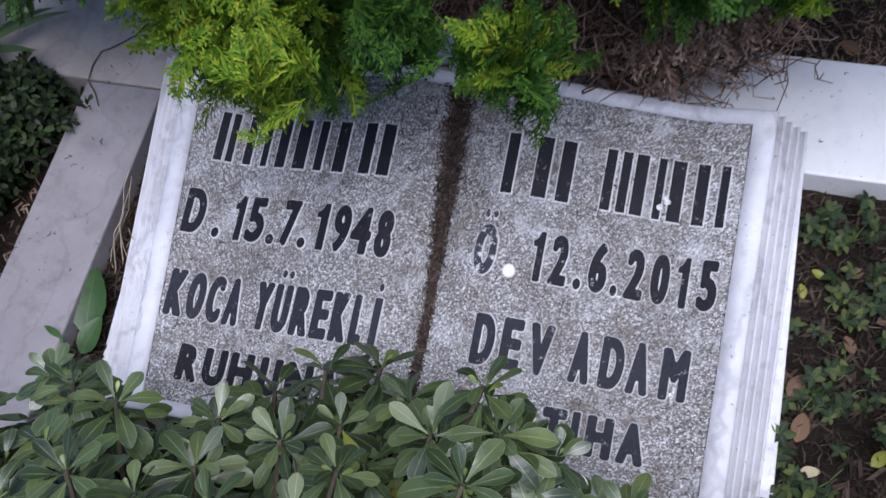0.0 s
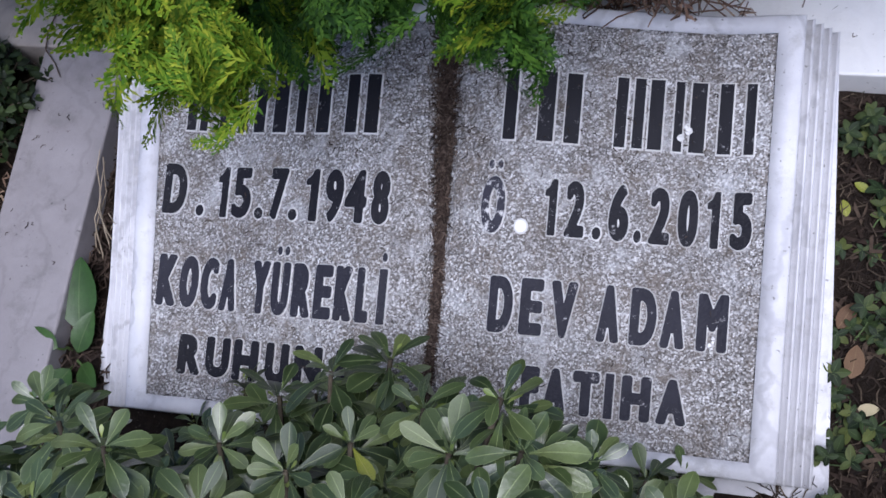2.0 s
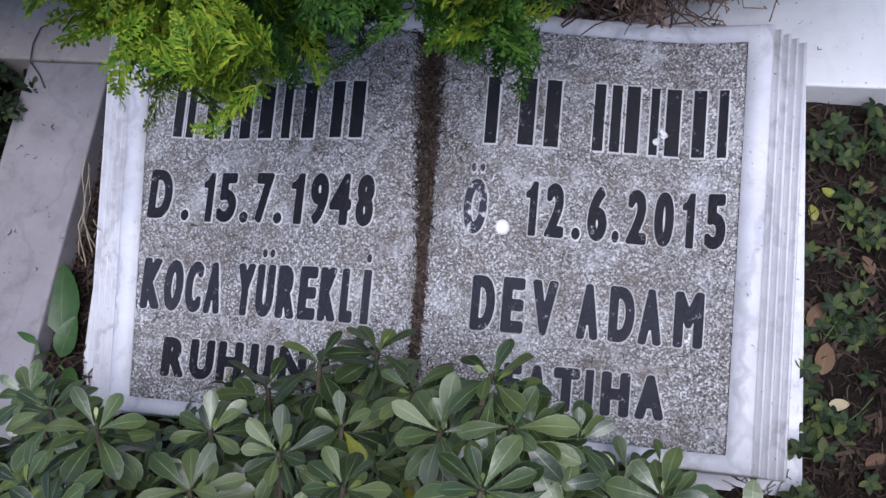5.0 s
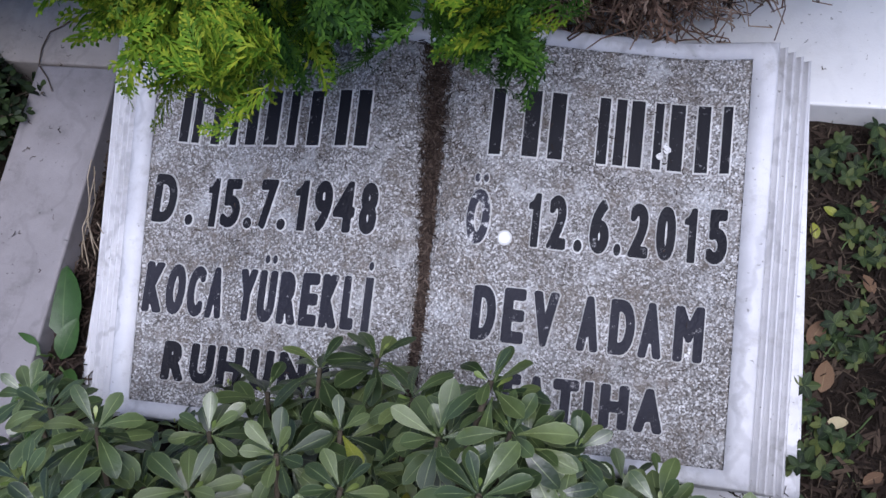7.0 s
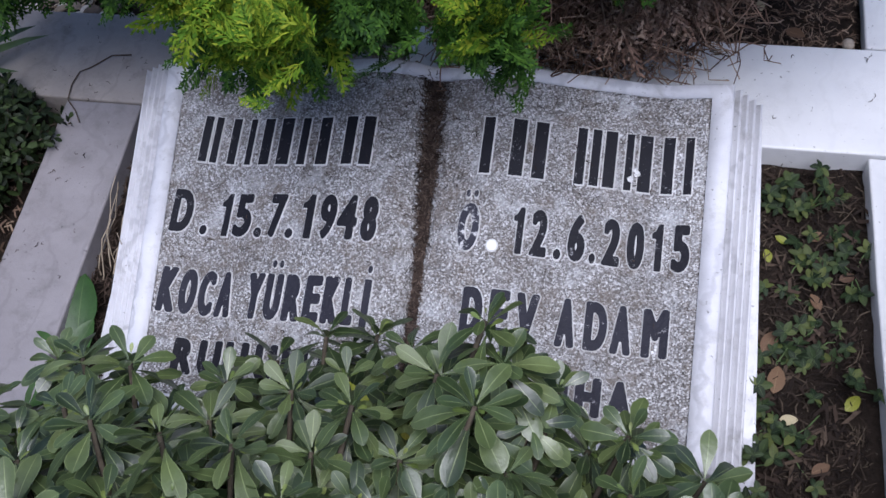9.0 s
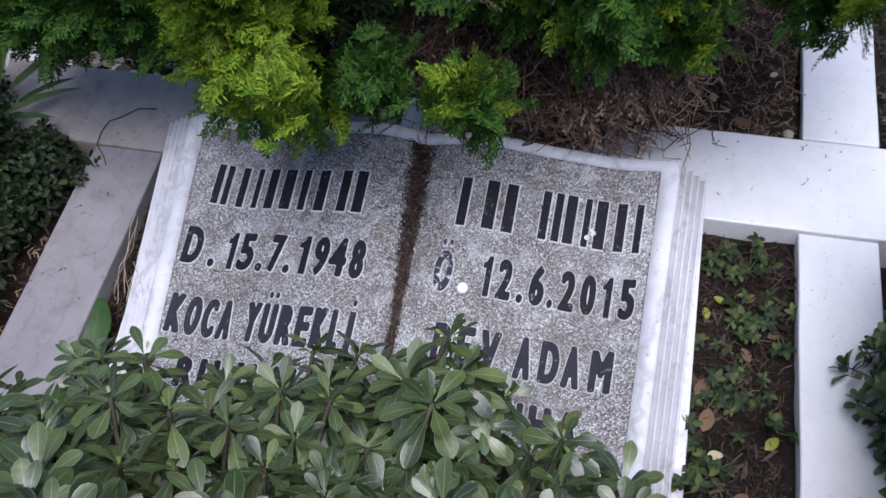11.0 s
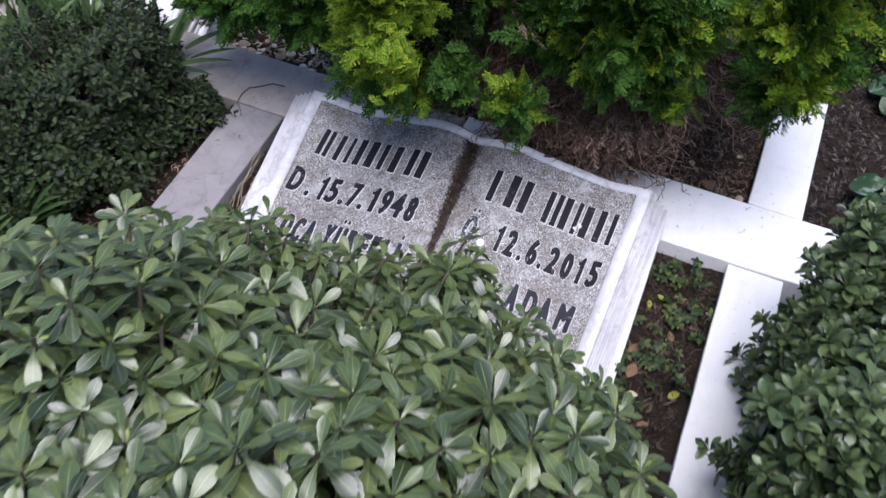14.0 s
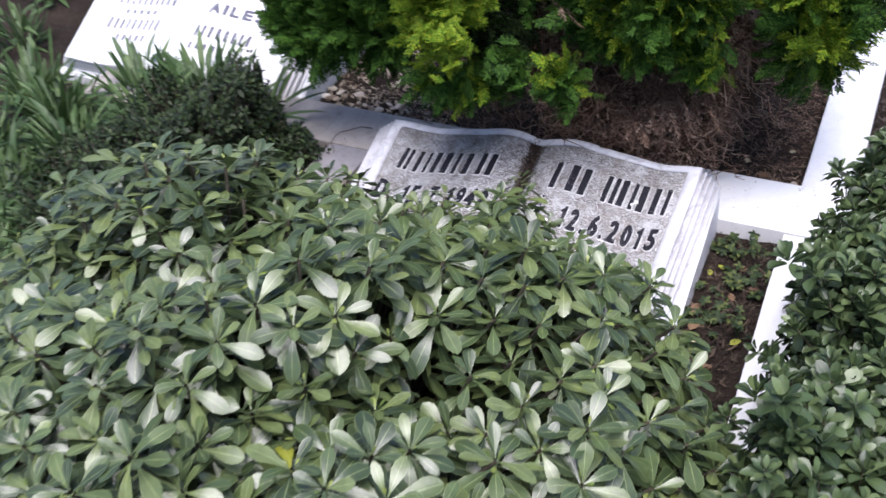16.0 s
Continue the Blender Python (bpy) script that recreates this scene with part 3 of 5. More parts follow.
def letter_mesh(ch, m, surface, u0, u1, v0, v1, face, height, bold=0.0024):
    """One raised letter on the page, its box filled exactly, with sloping edges; dots over it where the alphabet has them."""
    base, dots = ACCENTS.get(ch, (ch, 0))
    bm = bmesh.new()
    made = {}

    def vert(p):
        key = (round(p[0] * 2e5), round(p[1] * 2e5))
        if key not in made:
            h = 0.55 if p[2] <= bold else 0.55 - 1.0 * (p[2] - bold) / EDGE
            made[key] = bm.verts.new(book_point(m, p[0], p[1], surface(p[0], p[1]) + h * height))
        return made[key]

    def lay(poly, kind):
        vs = [vert(p) for p in poly]
        vs = [a for a, b in zip(vs, vs[1:] + vs[:1]) if a is not b]
        if len(set(vs)) == len(vs) >= 3 and not bm.faces.get(vs):
            bm.faces.new(vs).material_index = kind

    if ch == ".":
        add_stud(bm, m, surface, (u0 + u1) / 2, (v0 + v1) / 2, (u1 - u0) * 0.40, (v1 - v0) * 0.40, height)
    else:
        pad = bold + EDGE
        loops = [np.array((u0 + pad, v0 + pad)) + a * np.array((u1 - u0 - 2 * pad, v1 - v0 - 2 * pad)) for a in glyph(base)]
        us, vs = np.linspace(u0 - 0.0008, u1 + 0.0008, 2 + int((u1 - u0) / 0.0010)), np.linspace(v0 - 0.0008, v1 + 0.0008, 2 + int((v1 - v0) / 0.0010))
        d = reach(loops, *np.meshgrid(us, vs, indexing="ij"))
        for i in range(len(us) - 1):
            for j in range(len(vs) - 1):
                cell = [(us[a], vs[b], d[a, b]) for a, b in ((i, j), (i + 1, j), (i + 1, j + 1), (i, j + 1))]
                if min(p[2] for p in cell) >= pad:
                    continue
                lay(clipped(cell, bold, True), 0)
                lay(clipped(clipped(cell, bold, False), pad, True), 1)
    for k in range(dots):
        cx = (u0 + u1) / 2 + (0 if dots == 1 else (k - 0.5) * 0.009)
        add_stud(bm, m, surface, cx, v1 + 0.0095, 0.0029, 0.0050, height)
    me = bpy.data.meshes.new("letter")
    bm.to_mesh(me)
    bm.free()
    me.materials.append(face)
    me.materials.append(LETTER_SIDE)
    return me


def add_stud(bm, m, surface, u, v, ru, rv, height):
    n = 12
    rings = []
    for k, h in ((1.25, -0.3), (1.22, 0.3), (0.95, 0.55)):
        rings.append([bm.verts.new(book_point(m, u + ru * k * math.cos(i * 6.2832 / n), v + rv * k * math.sin(i * 6.2832 / n),
                                              surface(u, v) + h * height)) for i in range(n)])
    for a, b in zip(rings, rings[1:]):
        for i in range(n):
            f = bm.faces.new([a[i], a[(i + 1) % n], b[(i + 1) % n], b[i]])
            f.material_index = 1
    bm.faces.new(rings[-1]).material_index = 0


def bar_mesh(m, surface, u0, u1, v0, v1, height, face=LETTER):
    """A plain raised bar in place of writing."""
    bm = bmesh.new()
    rings = []
    for k, h in ((0.0016, -0.4), (0.0014, 0.25), (-0.0002, 0.55)):
        ring = []
        for t in range(8):
            ring.append((u0 - k, v0 - k + (v1 - v0 + 2 * k) * t / 8))
        for t in range(8):
            ring.append((u0 - k + (u1 - u0 + 2 * k) * t / 8, v1 + k))
        for t in range(8):
            ring.append((u1 + k, v1 + k - (v1 - v0 + 2 * k) * t / 8))
        for t in range(8):
            ring.append((u1 + k - (u1 - u0 + 2 * k) * t / 8, v0 - k))
        rings.append([bm.verts.new(book_point(m, u, v, surface(u, v) + h * height)) for u, v in ring])
    for a, b in zip(rings, rings[1:]):
        for i in range(32):
            bm.faces.new([a[i], b[i], b[(i + 1) % 32], a[(i + 1) % 32]]).material_index = 1
    bm.faces.new(rings[-1])
    bmesh.ops.recalc_face_normals(bm, faces=bm.faces)
    me = bpy.data.meshes.new("bar")
    bm.to_mesh(me)
    bm.free()
    me.materials.append(face)
    me.materials.append(LETTER_SIDE)
    return me


def write(m, surface, parent, text, u0, u1, v0, v1, face=LETTER, height=0.0035, gap=0.0035, space=0.013, sizes=None):
    """A line of raised letters between two ends, each letter a part."""
    wide = {"I": 0.42, "İ": 0.42, "1": 0.55, ".": 0.34, "M": 1.25, "W": 1.3, "L": 0.85, "E": 0.88, "F": 0.85}
    sizes = sizes or [0 if c == " " else wide.get(c, 1.0) for c in text]
    free = (u1 - u0) - gap * (len(text) - 1) - space * text.count(" ")
    k = free / sum(sizes)
    u = u0
    for ch, s in zip(text, sizes):
        if ch == " ":
            u += space + gap
            continue
        w = s * k
        top = v0 + min(0.011, w) * 1.1 if ch == "." else v1
        hang("letter", letter_mesh(ch, m, surface, u, u + w, v0, top, face, height), parent)
        u += w + gap


def stone_book(at, m, label, u0, u1, v0, v1, rim_u, rim_t, rim_b, old, panel, rise, dig, floor_z, rough):
    """An open book of stone on its sloping base: page layers, smooth border, sunk panels."""
    root = thing("stone_book", at, label, "grave marker")

    def top(u, v):
        return rise(u, v)

    def sunk(u, v):
        r = noise.noise(Vector((u * 160, v * 160, 1))) * 0.0006 + noise.noise(Vector((u * 420, v * 420, 5))) * 0.0005 if rough else 0
        return rise(u, v) - dig(u, v) - 0.0028 + r

    fan = flare if rough else None
    a, b, c, d = u0 + rim_u, u1 - rim_u, v0 + rim_b, v1 - rim_t
    us = sorted(set([u0] + spread(a, b, 0.012) + [u1]))
    vs = sorted(set([v0] + spread(c, d, 0.03) + [v1]))

    def border_top(u, v):
        return rise(u, v) - dig(u, v) * 0.5

    bm = stone_sheet(m, us, vs, border_top, 0.011, 0.0025, lambda u, v: a < u < b and c < v < d, fan=fan)
    border = part("border", bm, old, root, "smooth pale marble border round the pages")
    pages = []
    for lo, hi in ((a, 0.0), (0.0, b)):
        fine = 0.0045 if rough else 0.02
        bm = stone_sheet(m, spread(lo, hi, fine), spread(c, d, fine), sunk, 0.006, fan=fan)
        pages.append(part("page", bm, panel, root))
    for k in range(1, 5):
        e, el = 0.0088 * k, (0.0118 if rough else 0.0088) * k
        bm = stone_sheet(m, [u0 - el, u0 - el + 0.003, u0 - el + 0.0088] + spread(u0 - el + 0.02, u1 + e - 0.02, 0.03) + [u1 + e - 0.0088, u1 + e - 0.003, u1 + e], spread(v0 - 0.001 * k, v1 - 0.0005 * k, 0.11),
                         lambda u, v, k=k, e=e, el=el: rise(max(u0, min(u1, u)), v) * (1 - 0.2 * k) - 0.0112 * k - 0.0060 * min(1, max(0, min(u - (u0 - el), u1 + e - u) / 0.0088)), 0.0105, 0.0022, fan=fan)
        part("page_layer", bm, old, root)
    # base: a wedge from the book's underside to the soil
    bm = bmesh.new()
    edge = [(u0 - 0.045, v0 - 0.022), (u1 + 0.052, v0 - 0.022), (u1 + 0.036, v1 - 0.003), (u0 - 0.045, v1 - 0.003)]
    up = [bm.verts.new(book_point(m, u, v, -0.054)) for u, v in edge]
    dn = [bm.verts.new(Vector((p.co.x, p.co.y, floor_z))) for p in up]
    bm.faces.new(up), bm.faces.new(dn[::-1])
    for i in range(4):
        bm.faces.new([up[i], dn[i], dn[(i + 1) % 4], up[(i + 1) % 4]])
    bmesh.ops.recalc_face_normals(bm, faces=bm.faces)
    bmesh.ops.bevel(bm, geom=bm.edges[:], offset=0.004, segments=2, affect="EDGES")
    part("base_slab", bm, old, root, "plain marble wedge under the book")
    return root, sunk, pages


book, PAGE, (page_a, page_b) = stone_book((0.04, -0.21, 0.05), BOOK, "open book of weathered marble with black raised lettering",
                        -0.352, 0.335, -0.228, 0.214, 0.025, 0.018, 0.017, MARBLE_OLD, PANEL, page_rise, groove, -0.03, True)
# the two names, as plain bars
for u0, u1 in ((-0.3014, -0.2906), (-0.2868, -0.2779), (-0.2649, -0.2541), (-0.2414, -0.2327), (-0.2216, -0.2077), (-0.1976, -0.1808), (-0.1697, -0.1588),
               (-0.1451, -0.1299), (-0.1108, -0.0969), (-0.0885, -0.0736)):
    hang("bar", bar_mesh(BOOK, PAGE, u0, u1, 0.0770, 0.1380, 0.0035), page_a)
for u0, u1 in ((0.0552, 0.0681), (0.0892, 0.1052), (0.1151, 0.1299), (0.1629, 0.1739), (0.1800, 0.1904), (0.1948, 0.2084), (0.2188, 0.2275), (0.2341, 0.2487),
               (0.2608, 0.2737), (0.2855, 0.2950)):
    hang("bar", bar_mesh(BOOK, PAGE, u0, u1, 0.0770, 0.1465, 0.0035), page_b)


def spell(parent, v0, v1, face, letters, bold=0.0027):
    """A line of cut letters, each with its own left and right end."""
    for ch, u0, u1 in letters:
        top = v0 + 0.0165 if ch == "." else v1
        hang("letter", letter_mesh(ch, BOOK, PAGE, u0, u1, v0, top, face, 0.0035, 0.0005 if ch in "1Iİ" else bold), parent)


spell(page_a, -0.0180, 0.0412, LETTER, (("D", -0.3211, -0.2903), (".", -0.2825, -0.2700), ("1", -0.2600, -0.2423), ("5", -0.2412, -0.2125), (".", -0.2105, -0.1970), ("7", -0.1937, -0.1686),
                                        (".", -0.1688, -0.1560), ("1", -0.1515, -0.1314), ("9", -0.1277, -0.1018), ("4", -0.1045, -0.0755), ("8", -0.0749, -0.0518)))
spell(page_a, -0.1178, -0.0575, LETTER_RUBBED, (("K", -0.3162, -0.2897), ("O", -0.2914, -0.2655), ("C", -0.2674, -0.2427), ("A", -0.2436, -0.2182), ("Y", -0.2036, -0.1784), ("Ü", -0.1801, -0.1542),
                                                ("R", -0.1553, -0.1282), ("E", -0.1294, -0.1039), ("K", -0.1057, -0.0812), ("L", -0.0819, -0.0632), ("İ", -0.0593, -0.0464)), 0.0031)
spell(page_a, -0.1885, -0.1415, LETTER, (("R", -0.2838, -0.2532), ("U", -0.2521, -0.2171), ("H", -0.2172, -0.1815), ("U", -0.1779, -0.1458), ("N", -0.1442, -0.1072), ("A", -0.1045, -0.0761)), 0.0031)
spell(page_b, -0.0185, 0.0426, LETTER_WORN, (("Ö", 0.0375, 0.0666),))
spell(page_b, -0.0160, 0.0426, LETTER_WHITE, ((".", 0.0739, 0.0888),))
spell(page_b, -0.0168, 0.0430, LETTER, (("1", 0.1004, 0.1166), ("2", 0.1206, 0.1439), (".", 0.1480, 0.1593), ("6", 0.1620, 0.1858), (".", 0.1877, 0.1973), ("2", 0.2006, 0.2248),
                                        ("0", 0.2271, 0.2507), ("1", 0.2540, 0.2706), ("5", 0.2764, 0.3006)))
spell(page_b, -0.1148, -0.0552, LETTER_RUBBED, (("D", 0.0541, 0.0828), ("E", 0.0851, 0.1118), ("V", 0.1140, 0.1436), ("A", 0.1590, 0.1848), ("D", 0.1897, 0.2190), ("A", 0.2186, 0.2457), ("M", 0.2522, 0.2849)), 0.0029)
spell(page_b, -0.1868, -0.1393, LETTER_RUBBED, (("F", 0.0923, 0.1143), ("A", 0.1140, 0.1397), ("T", 0.1409, 0.1708), ("I", 0.1715, 0.1843), ("H", 0.1870, 0.2192), ("A", 0.2204, 0.2525)), 0.0031)

# chalky white spots on three letters
CHALK = twiggy("chalk", [(0.72, 0.72, 0.74), (0.80, 0.80, 0.80)], 0.8)
for u0, v0, size in ((0.2270, 0.1010, 0.0065), (-0.1005, -0.1690, 0.0060), (0.2695, -0.1060, 0.0042)):
    bm = bmesh.new()
    for k in range(5):
        cu, cv, r = u0 + rng.normal(0, size * 0.6), v0 + rng.normal(0, size * 0.9), size * rng.uniform(0.25, 0.6)
        ring = [bm.verts.new(book_point(BOOK, cu + r * math.cos(i * 0.7) * rng.uniform(0.6, 1.2), cv + r * math.sin(i * 0.7) * rng.uniform(0.6, 1.3), PAGE(cu, cv) + 0.0026)) for i in range(9)]
        made = bm.faces.new(ring)
        for f in bmesh.ops.extrude_face_region(bm, geom=[made])["geom"]:
            if isinstance(f, bmesh.types.BMVert):
                f.co.z += 0.0006
    bmesh.ops.recalc_face_normals(bm, faces=bm.faces)
    me = bpy.data.meshes.new("chalky_spot")
    bm.to_mesh(me)
    bm.free()
    me.materials.append(CHALK)
    tagged(new("chalky_spot", me), "chalky white dropping dried on a black letter", "stain", "chalky spots")

# a second book of white marble on the grave behind
TILT2 = radians(27)
BOOK2 = Matrix(((1, 0, 0, -1.101), (0, math.cos(TILT2), -math.sin(TILT2), 0.324), (0, math.sin(TILT2), math.cos(TILT2), 0.242), (0, 0, 0, 1)))


def rise2(u, v):
    x = abs(u)
    return 0.016 * math.exp(-((x - 0.07) / 0.06) ** 2) - 0.008 * math.exp(-((x - 0.25) / 0.06) ** 2)


def dig2(u, v):
    return 0.012 * math.exp(-(u / 0.006) ** 2)


book2, PAGE2, (page_c, page_d) = stone_book((-1.10, 0.30, 0.05), BOOK2, "open book of clean white marble with grey writing behind the shrubs", -0.35, 0.35, -0.225, 0.225, 0.012, 0.012, 0.012,
                          MARBLE, MARBLE, rise2, dig2, 0.03, False)
for u0, u1, v0, v1 in ((-0.27, -0.05, -0.020, 0.015), (-0.23, -0.10, -0.052, -0.038), (-0.27, -0.07, -0.105, -0.070), (-0.22, -0.10, -0.142, -0.122),
                       (0.04, 0.22, -0.100, -0.065), (0.04, 0.16, -0.140, -0.120)):
    n = max(2, int((u1 - u0) / 0.022))
    for i in range(n):
        w = (u1 - u0) / n
        hang("bar", bar_mesh(BOOK2, PAGE2, u0 + i * w, u0 + (i + 0.45) * w, v0, v1, 0.002, LETTER_GREY), page_c if u0 < 0 else page_d)
write(BOOK2, PAGE2, page_d, "AİLESİ", 0.05, 0.25, -0.025, 0.012, LETTER_GREY, height=0.002)


# ---- litter in the spine, on the pages and on the kerbs ----
def on_book(n, us, vs, lift=0.0):
    return np.array([book_point(BOOK, u, v, PAGE(u, v) + lift) for u, v in zip(us, vs)])


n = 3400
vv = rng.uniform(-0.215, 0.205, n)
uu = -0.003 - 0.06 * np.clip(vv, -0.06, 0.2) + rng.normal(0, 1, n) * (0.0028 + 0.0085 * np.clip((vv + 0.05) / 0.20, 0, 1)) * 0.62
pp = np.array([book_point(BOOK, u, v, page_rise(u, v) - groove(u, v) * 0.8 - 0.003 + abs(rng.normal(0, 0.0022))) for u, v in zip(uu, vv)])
v, f, u = bits(n, pp, 0.013, 0.0013)
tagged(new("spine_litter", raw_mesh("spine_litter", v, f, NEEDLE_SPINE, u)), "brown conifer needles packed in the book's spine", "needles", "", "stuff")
uu, vv = np.append(rng.uniform(-0.30, 0.30, 110), rng.uniform(-0.16, 0.26, 220)), np.append(rng.uniform(-0.2, 0.19, 110), rng.uniform(0.05, 0.205, 220))
v, f, u = bits(330, on_book(330, uu, vv, 0.0014), 0.0085, 0.0009, 0.05, 0.25)
tagged(new("page_litter", raw_mesh("page_litter", v, f, NEEDLE_DARK, u)), "dry needles and scale tips scattered over the pages", "needles", "", "stuff")
kx, ky = np.append(rng.uniform(0.40, 0.62, 14), rng.uniform(-0.55, -0.41, 40)), np.append(rng.uniform(0.02, 0.16, 14), rng.uniform(-0.3, 0.15, 40))
v, f, u = bits(54, np.stack([kx, ky, np.full(54, KERB + 0.001)], -1), 0.007, 0.0012, 0.03, 0.2)
tagged(new("kerb_litter", raw_mesh("kerb_litter", v, f, NEEDLE_DARK, u)), "stray dark needles lying on the marble kerbs", "needles", "", "stuff")


def litter(name, label, n, box, length, width, material, drop=0.004):
    x, y = rng.uniform(box[0], box[1], n), rng.uniform(box[2], box[3], n)
    at = np.array([(a, b, ground_z(a, b) + abs(rng.normal(0, drop))) for a, b in zip(x, y)])
    v, f, u = bits(n, at, length, width)
    return tagged(new(name, raw_mesh(name, v, f, material, u)), label, "litter", "", "stuff")


litter("needle_carpet", "thick carpet of brown dry needles under the conifer", 13000, (-0.40, 0.545, 0.172, 0.75), 0.018, 0.0015, NEEDLE)
litter("bed_litter", "dry twigs and needles on the planted bed", 2200, (0.36, 0.548, -0.60, -0.004), 0.024, 0.0013, twiggy("bed_needle", [(0.010, 0.007, 0.006), (0.022, 0.015, 0.012), (0.045, 0.032, 0.024), (0.13, 0.10, 0.07)]))
litter("leaf_scraps", "torn brown leaf scraps strewn over the weedy bed", 340, (0.37, 0.548, -0.60, -0.004), 0.016, 0.008, twiggy("leaf_scrap", [(0.016, 0.011, 0.009), (0.032, 0.021, 0.016), (0.055, 0.037, 0.028), (0.10, 0.072, 0.052)]))
litter("bark_mulch", "dark bark chips and crumbs on the flower bed", 4200, (0.62, 0.90, 0.17, 1.2), 0.0085, 0.0055, twiggy("bark_crumb", [(0.014, 0.010, 0.009), (0.030, 0.021, 0.018), (0.055, 0.040, 0.034), (0.16, 0.13, 0.11)], 0.6))
litter("dry_litter", "pale dry leaf crumbs behind the grey kerb", 2600, (-1.3, -0.30, 0.165, 0.62), 0.016, 0.0045, twiggy("pale_litter", [(0.16, 0.11, 0.07), (0.42, 0.33, 0.24), (0.62, 0.54, 0.44)]))
litter("shade_litter", "brown twigs and leaf crumbs under the boxwood", 1500, (-1.1, -0.515, -0.7, -0.004), 0.022, 0.003, NEEDLE)
# dark crumbs fill the gap in place of the shade on the kerb's side
litter("gap_litter", "dark leaf crumbs standing in for the shade between kerb and book", 1100, (-0.405, -0.33, -0.6, -0.004), 0.02, 0.002, NEEDLE_DARK)


# ---- the glossy shrub in front of the book ----
SHRUB_C, SHRUB_R = np.array([0.01, -1.05, 0.10]), np.array([0.660, 0.628, 0.580])
POWER = 3.0


def shrub_points(n, gap, scale, zmin=0.12):
    """Well-spaced places on the shrub's rounded surface, with outward ways."""
    got, ways = [], []
    tries = 0
    cell = {}
    while len(got) < n and tries < n * 60:
        tries += 1
        d = rng.normal(0, 1, 3)
        d[2] = abs(d[2])
        d /= np.linalg.norm(d)
        q = d / ((np.hypot(d[0], d[1]) ** POWER + d[2] ** POWER) ** (1 / POWER))
        p = SHRUB_C + q * SHRUB_R * scale
        lump = noise.noise(Vector(p) * 5.0) * 0.105 + noise.noise(Vector(p) * 13.0) * 0.045 - 0.15 * math.exp(-(((p[0] - 0.36) / 0.09) ** 2 + ((p[1] + 1.03) / 0.11) ** 2)) - 0.08 * math.exp(-(((p[0] + 0.10) / 0.12) ** 2 + ((p[1] + 1.05) / 0.07) ** 2))
        w = unit(q / SHRUB_R)
        p = p + w * lump
        # the side by the book slopes, the left falls away, the right corner bulges
        p[2] -= scale * 0.10 * math.exp(-((p[1] + 0.62) / 0.13) ** 2) * min(1, max(0, (0.45 - p[0]) / 0.15))
        p[2] -= 0.26 * max(0, -0.12 - p[0])
        p[2] += 0.07 * math.exp(-(((p[0] - 0.48) / 0.10) ** 2 + ((p[1] + 0.75) / 0.12) ** 2))
        if p[2] < zmin or p[1] < -1.55 or (scale > 0.95 and lump < -0.035 and rng.uniform() < 0.82):
            continue
        k = tuple((p / gap).astype(int))
        near = [g for a in (-1, 0, 1) for b in (-1, 0, 1) for c in (-1, 0, 1) for g in cell.get((k[0] + a, k[1] + b, k[2] + c), ())]
        if any(np.sum((p - g) ** 2) < gap * gap for g in near):
            continue
        cell.setdefault(k, []).append(p)
        got.append(p)
        ways.append(w)
    return np.array(got), np.array(ways)


def whorl(p, axis, count, length, open_lo, open_hi, r=rng):
    """Leaves of one rosette: bases, ways along, faces, lengths."""
    axis = axis / np.linalg.norm(axis)
    a = np.cross(axis, [0.3, 0.9, 0.2])
    a /= np.linalg.norm(a)
    b = np.cross(axis, a)
    spin = r.uniform(0, 6.28)
    at, along, face, size = [], [], [], []
    for i in range(count):
        t = i / max(1, count - 1)
        ang = spin + i * 2.3999 + r.normal(0, 0.15)
        tip = radians(open_lo + (open_hi - open_lo) * (1 - t) + r.normal(0, 7))
        out = a * math.cos(ang) + b * math.sin(ang)
        at.append(p - axis * 0.016 * (1 - t) + out * 0.003)
        along.append(axis * math.cos(tip) + out * math.sin(tip))
        face.append(axis * math.sin(tip) - out * math.cos(tip) + r.normal(0, 0.14, 3))
        size.append(length * (1.0 - 0.42 * t) * r.uniform(0.85, 1.15))
    return at, along, face, size


shrub = thing("evergreen_shrub", (0.05, -1.02, 0.05), "rounded evergreen shrub with glossy paddle-shaped leaves in rosettes before the book", "shrub")
tips, ways = shrub_points(900, 0.052, 1.0)
# the rim before the book, where each rosette has its own place
RIM = np.array([(0.172, -0.435, 0.461), (0.190, -0.470, 0.455), (0.100, -0.436, 0.385), (0.012, -0.500, 0.418), (-0.125, -0.500, 0.440), (-0.200, -0.480, 0.388), (-0.262, -0.460, 0.325),
                (0.082, -0.525, 0.470), (0.235, -0.466, 0.405), (0.295, -0.500, 0.408), (0.180, -0.520, 0.484), (-0.050, -0.535, 0.420), (-0.330, -0.500, 0.300), (0.360, -0.520, 0.380),
                (0.135, -0.475, 0.430), (-0.065, -0.480, 0.370), (0.050, -0.470, 0.390), (0.420, -0.560, 0.360), (-0.060, -0.800, 0.690)])
low = ~((tips[:, 1] > -0.54) & (tips[:, 2] > 0.33) & (tips[:, 0] < 0.31)) & (np.min(np.linalg.norm(tips[:, None] - RIM[None], axis=2), axis=1) > 0.04)
RIM = np.vstack([RIM, RIM + np.array([0.028, -0.035, -0.040]), RIM + np.array([-0.030, -0.030, -0.065]), RIM[:-1] * np.array([1, 0, 0]) + np.array([0.015, -0.60, 0.455]),
                 [(0.30, -0.56, 0.445), (0.36, -0.58, 0.455), (0.42, -0.62, 0.470), (0.47, -0.66, 0.500), (0.52, -0.72, 0.490), (0.33, -0.62, 0.490), (0.40, -0.68, 0.525)]])
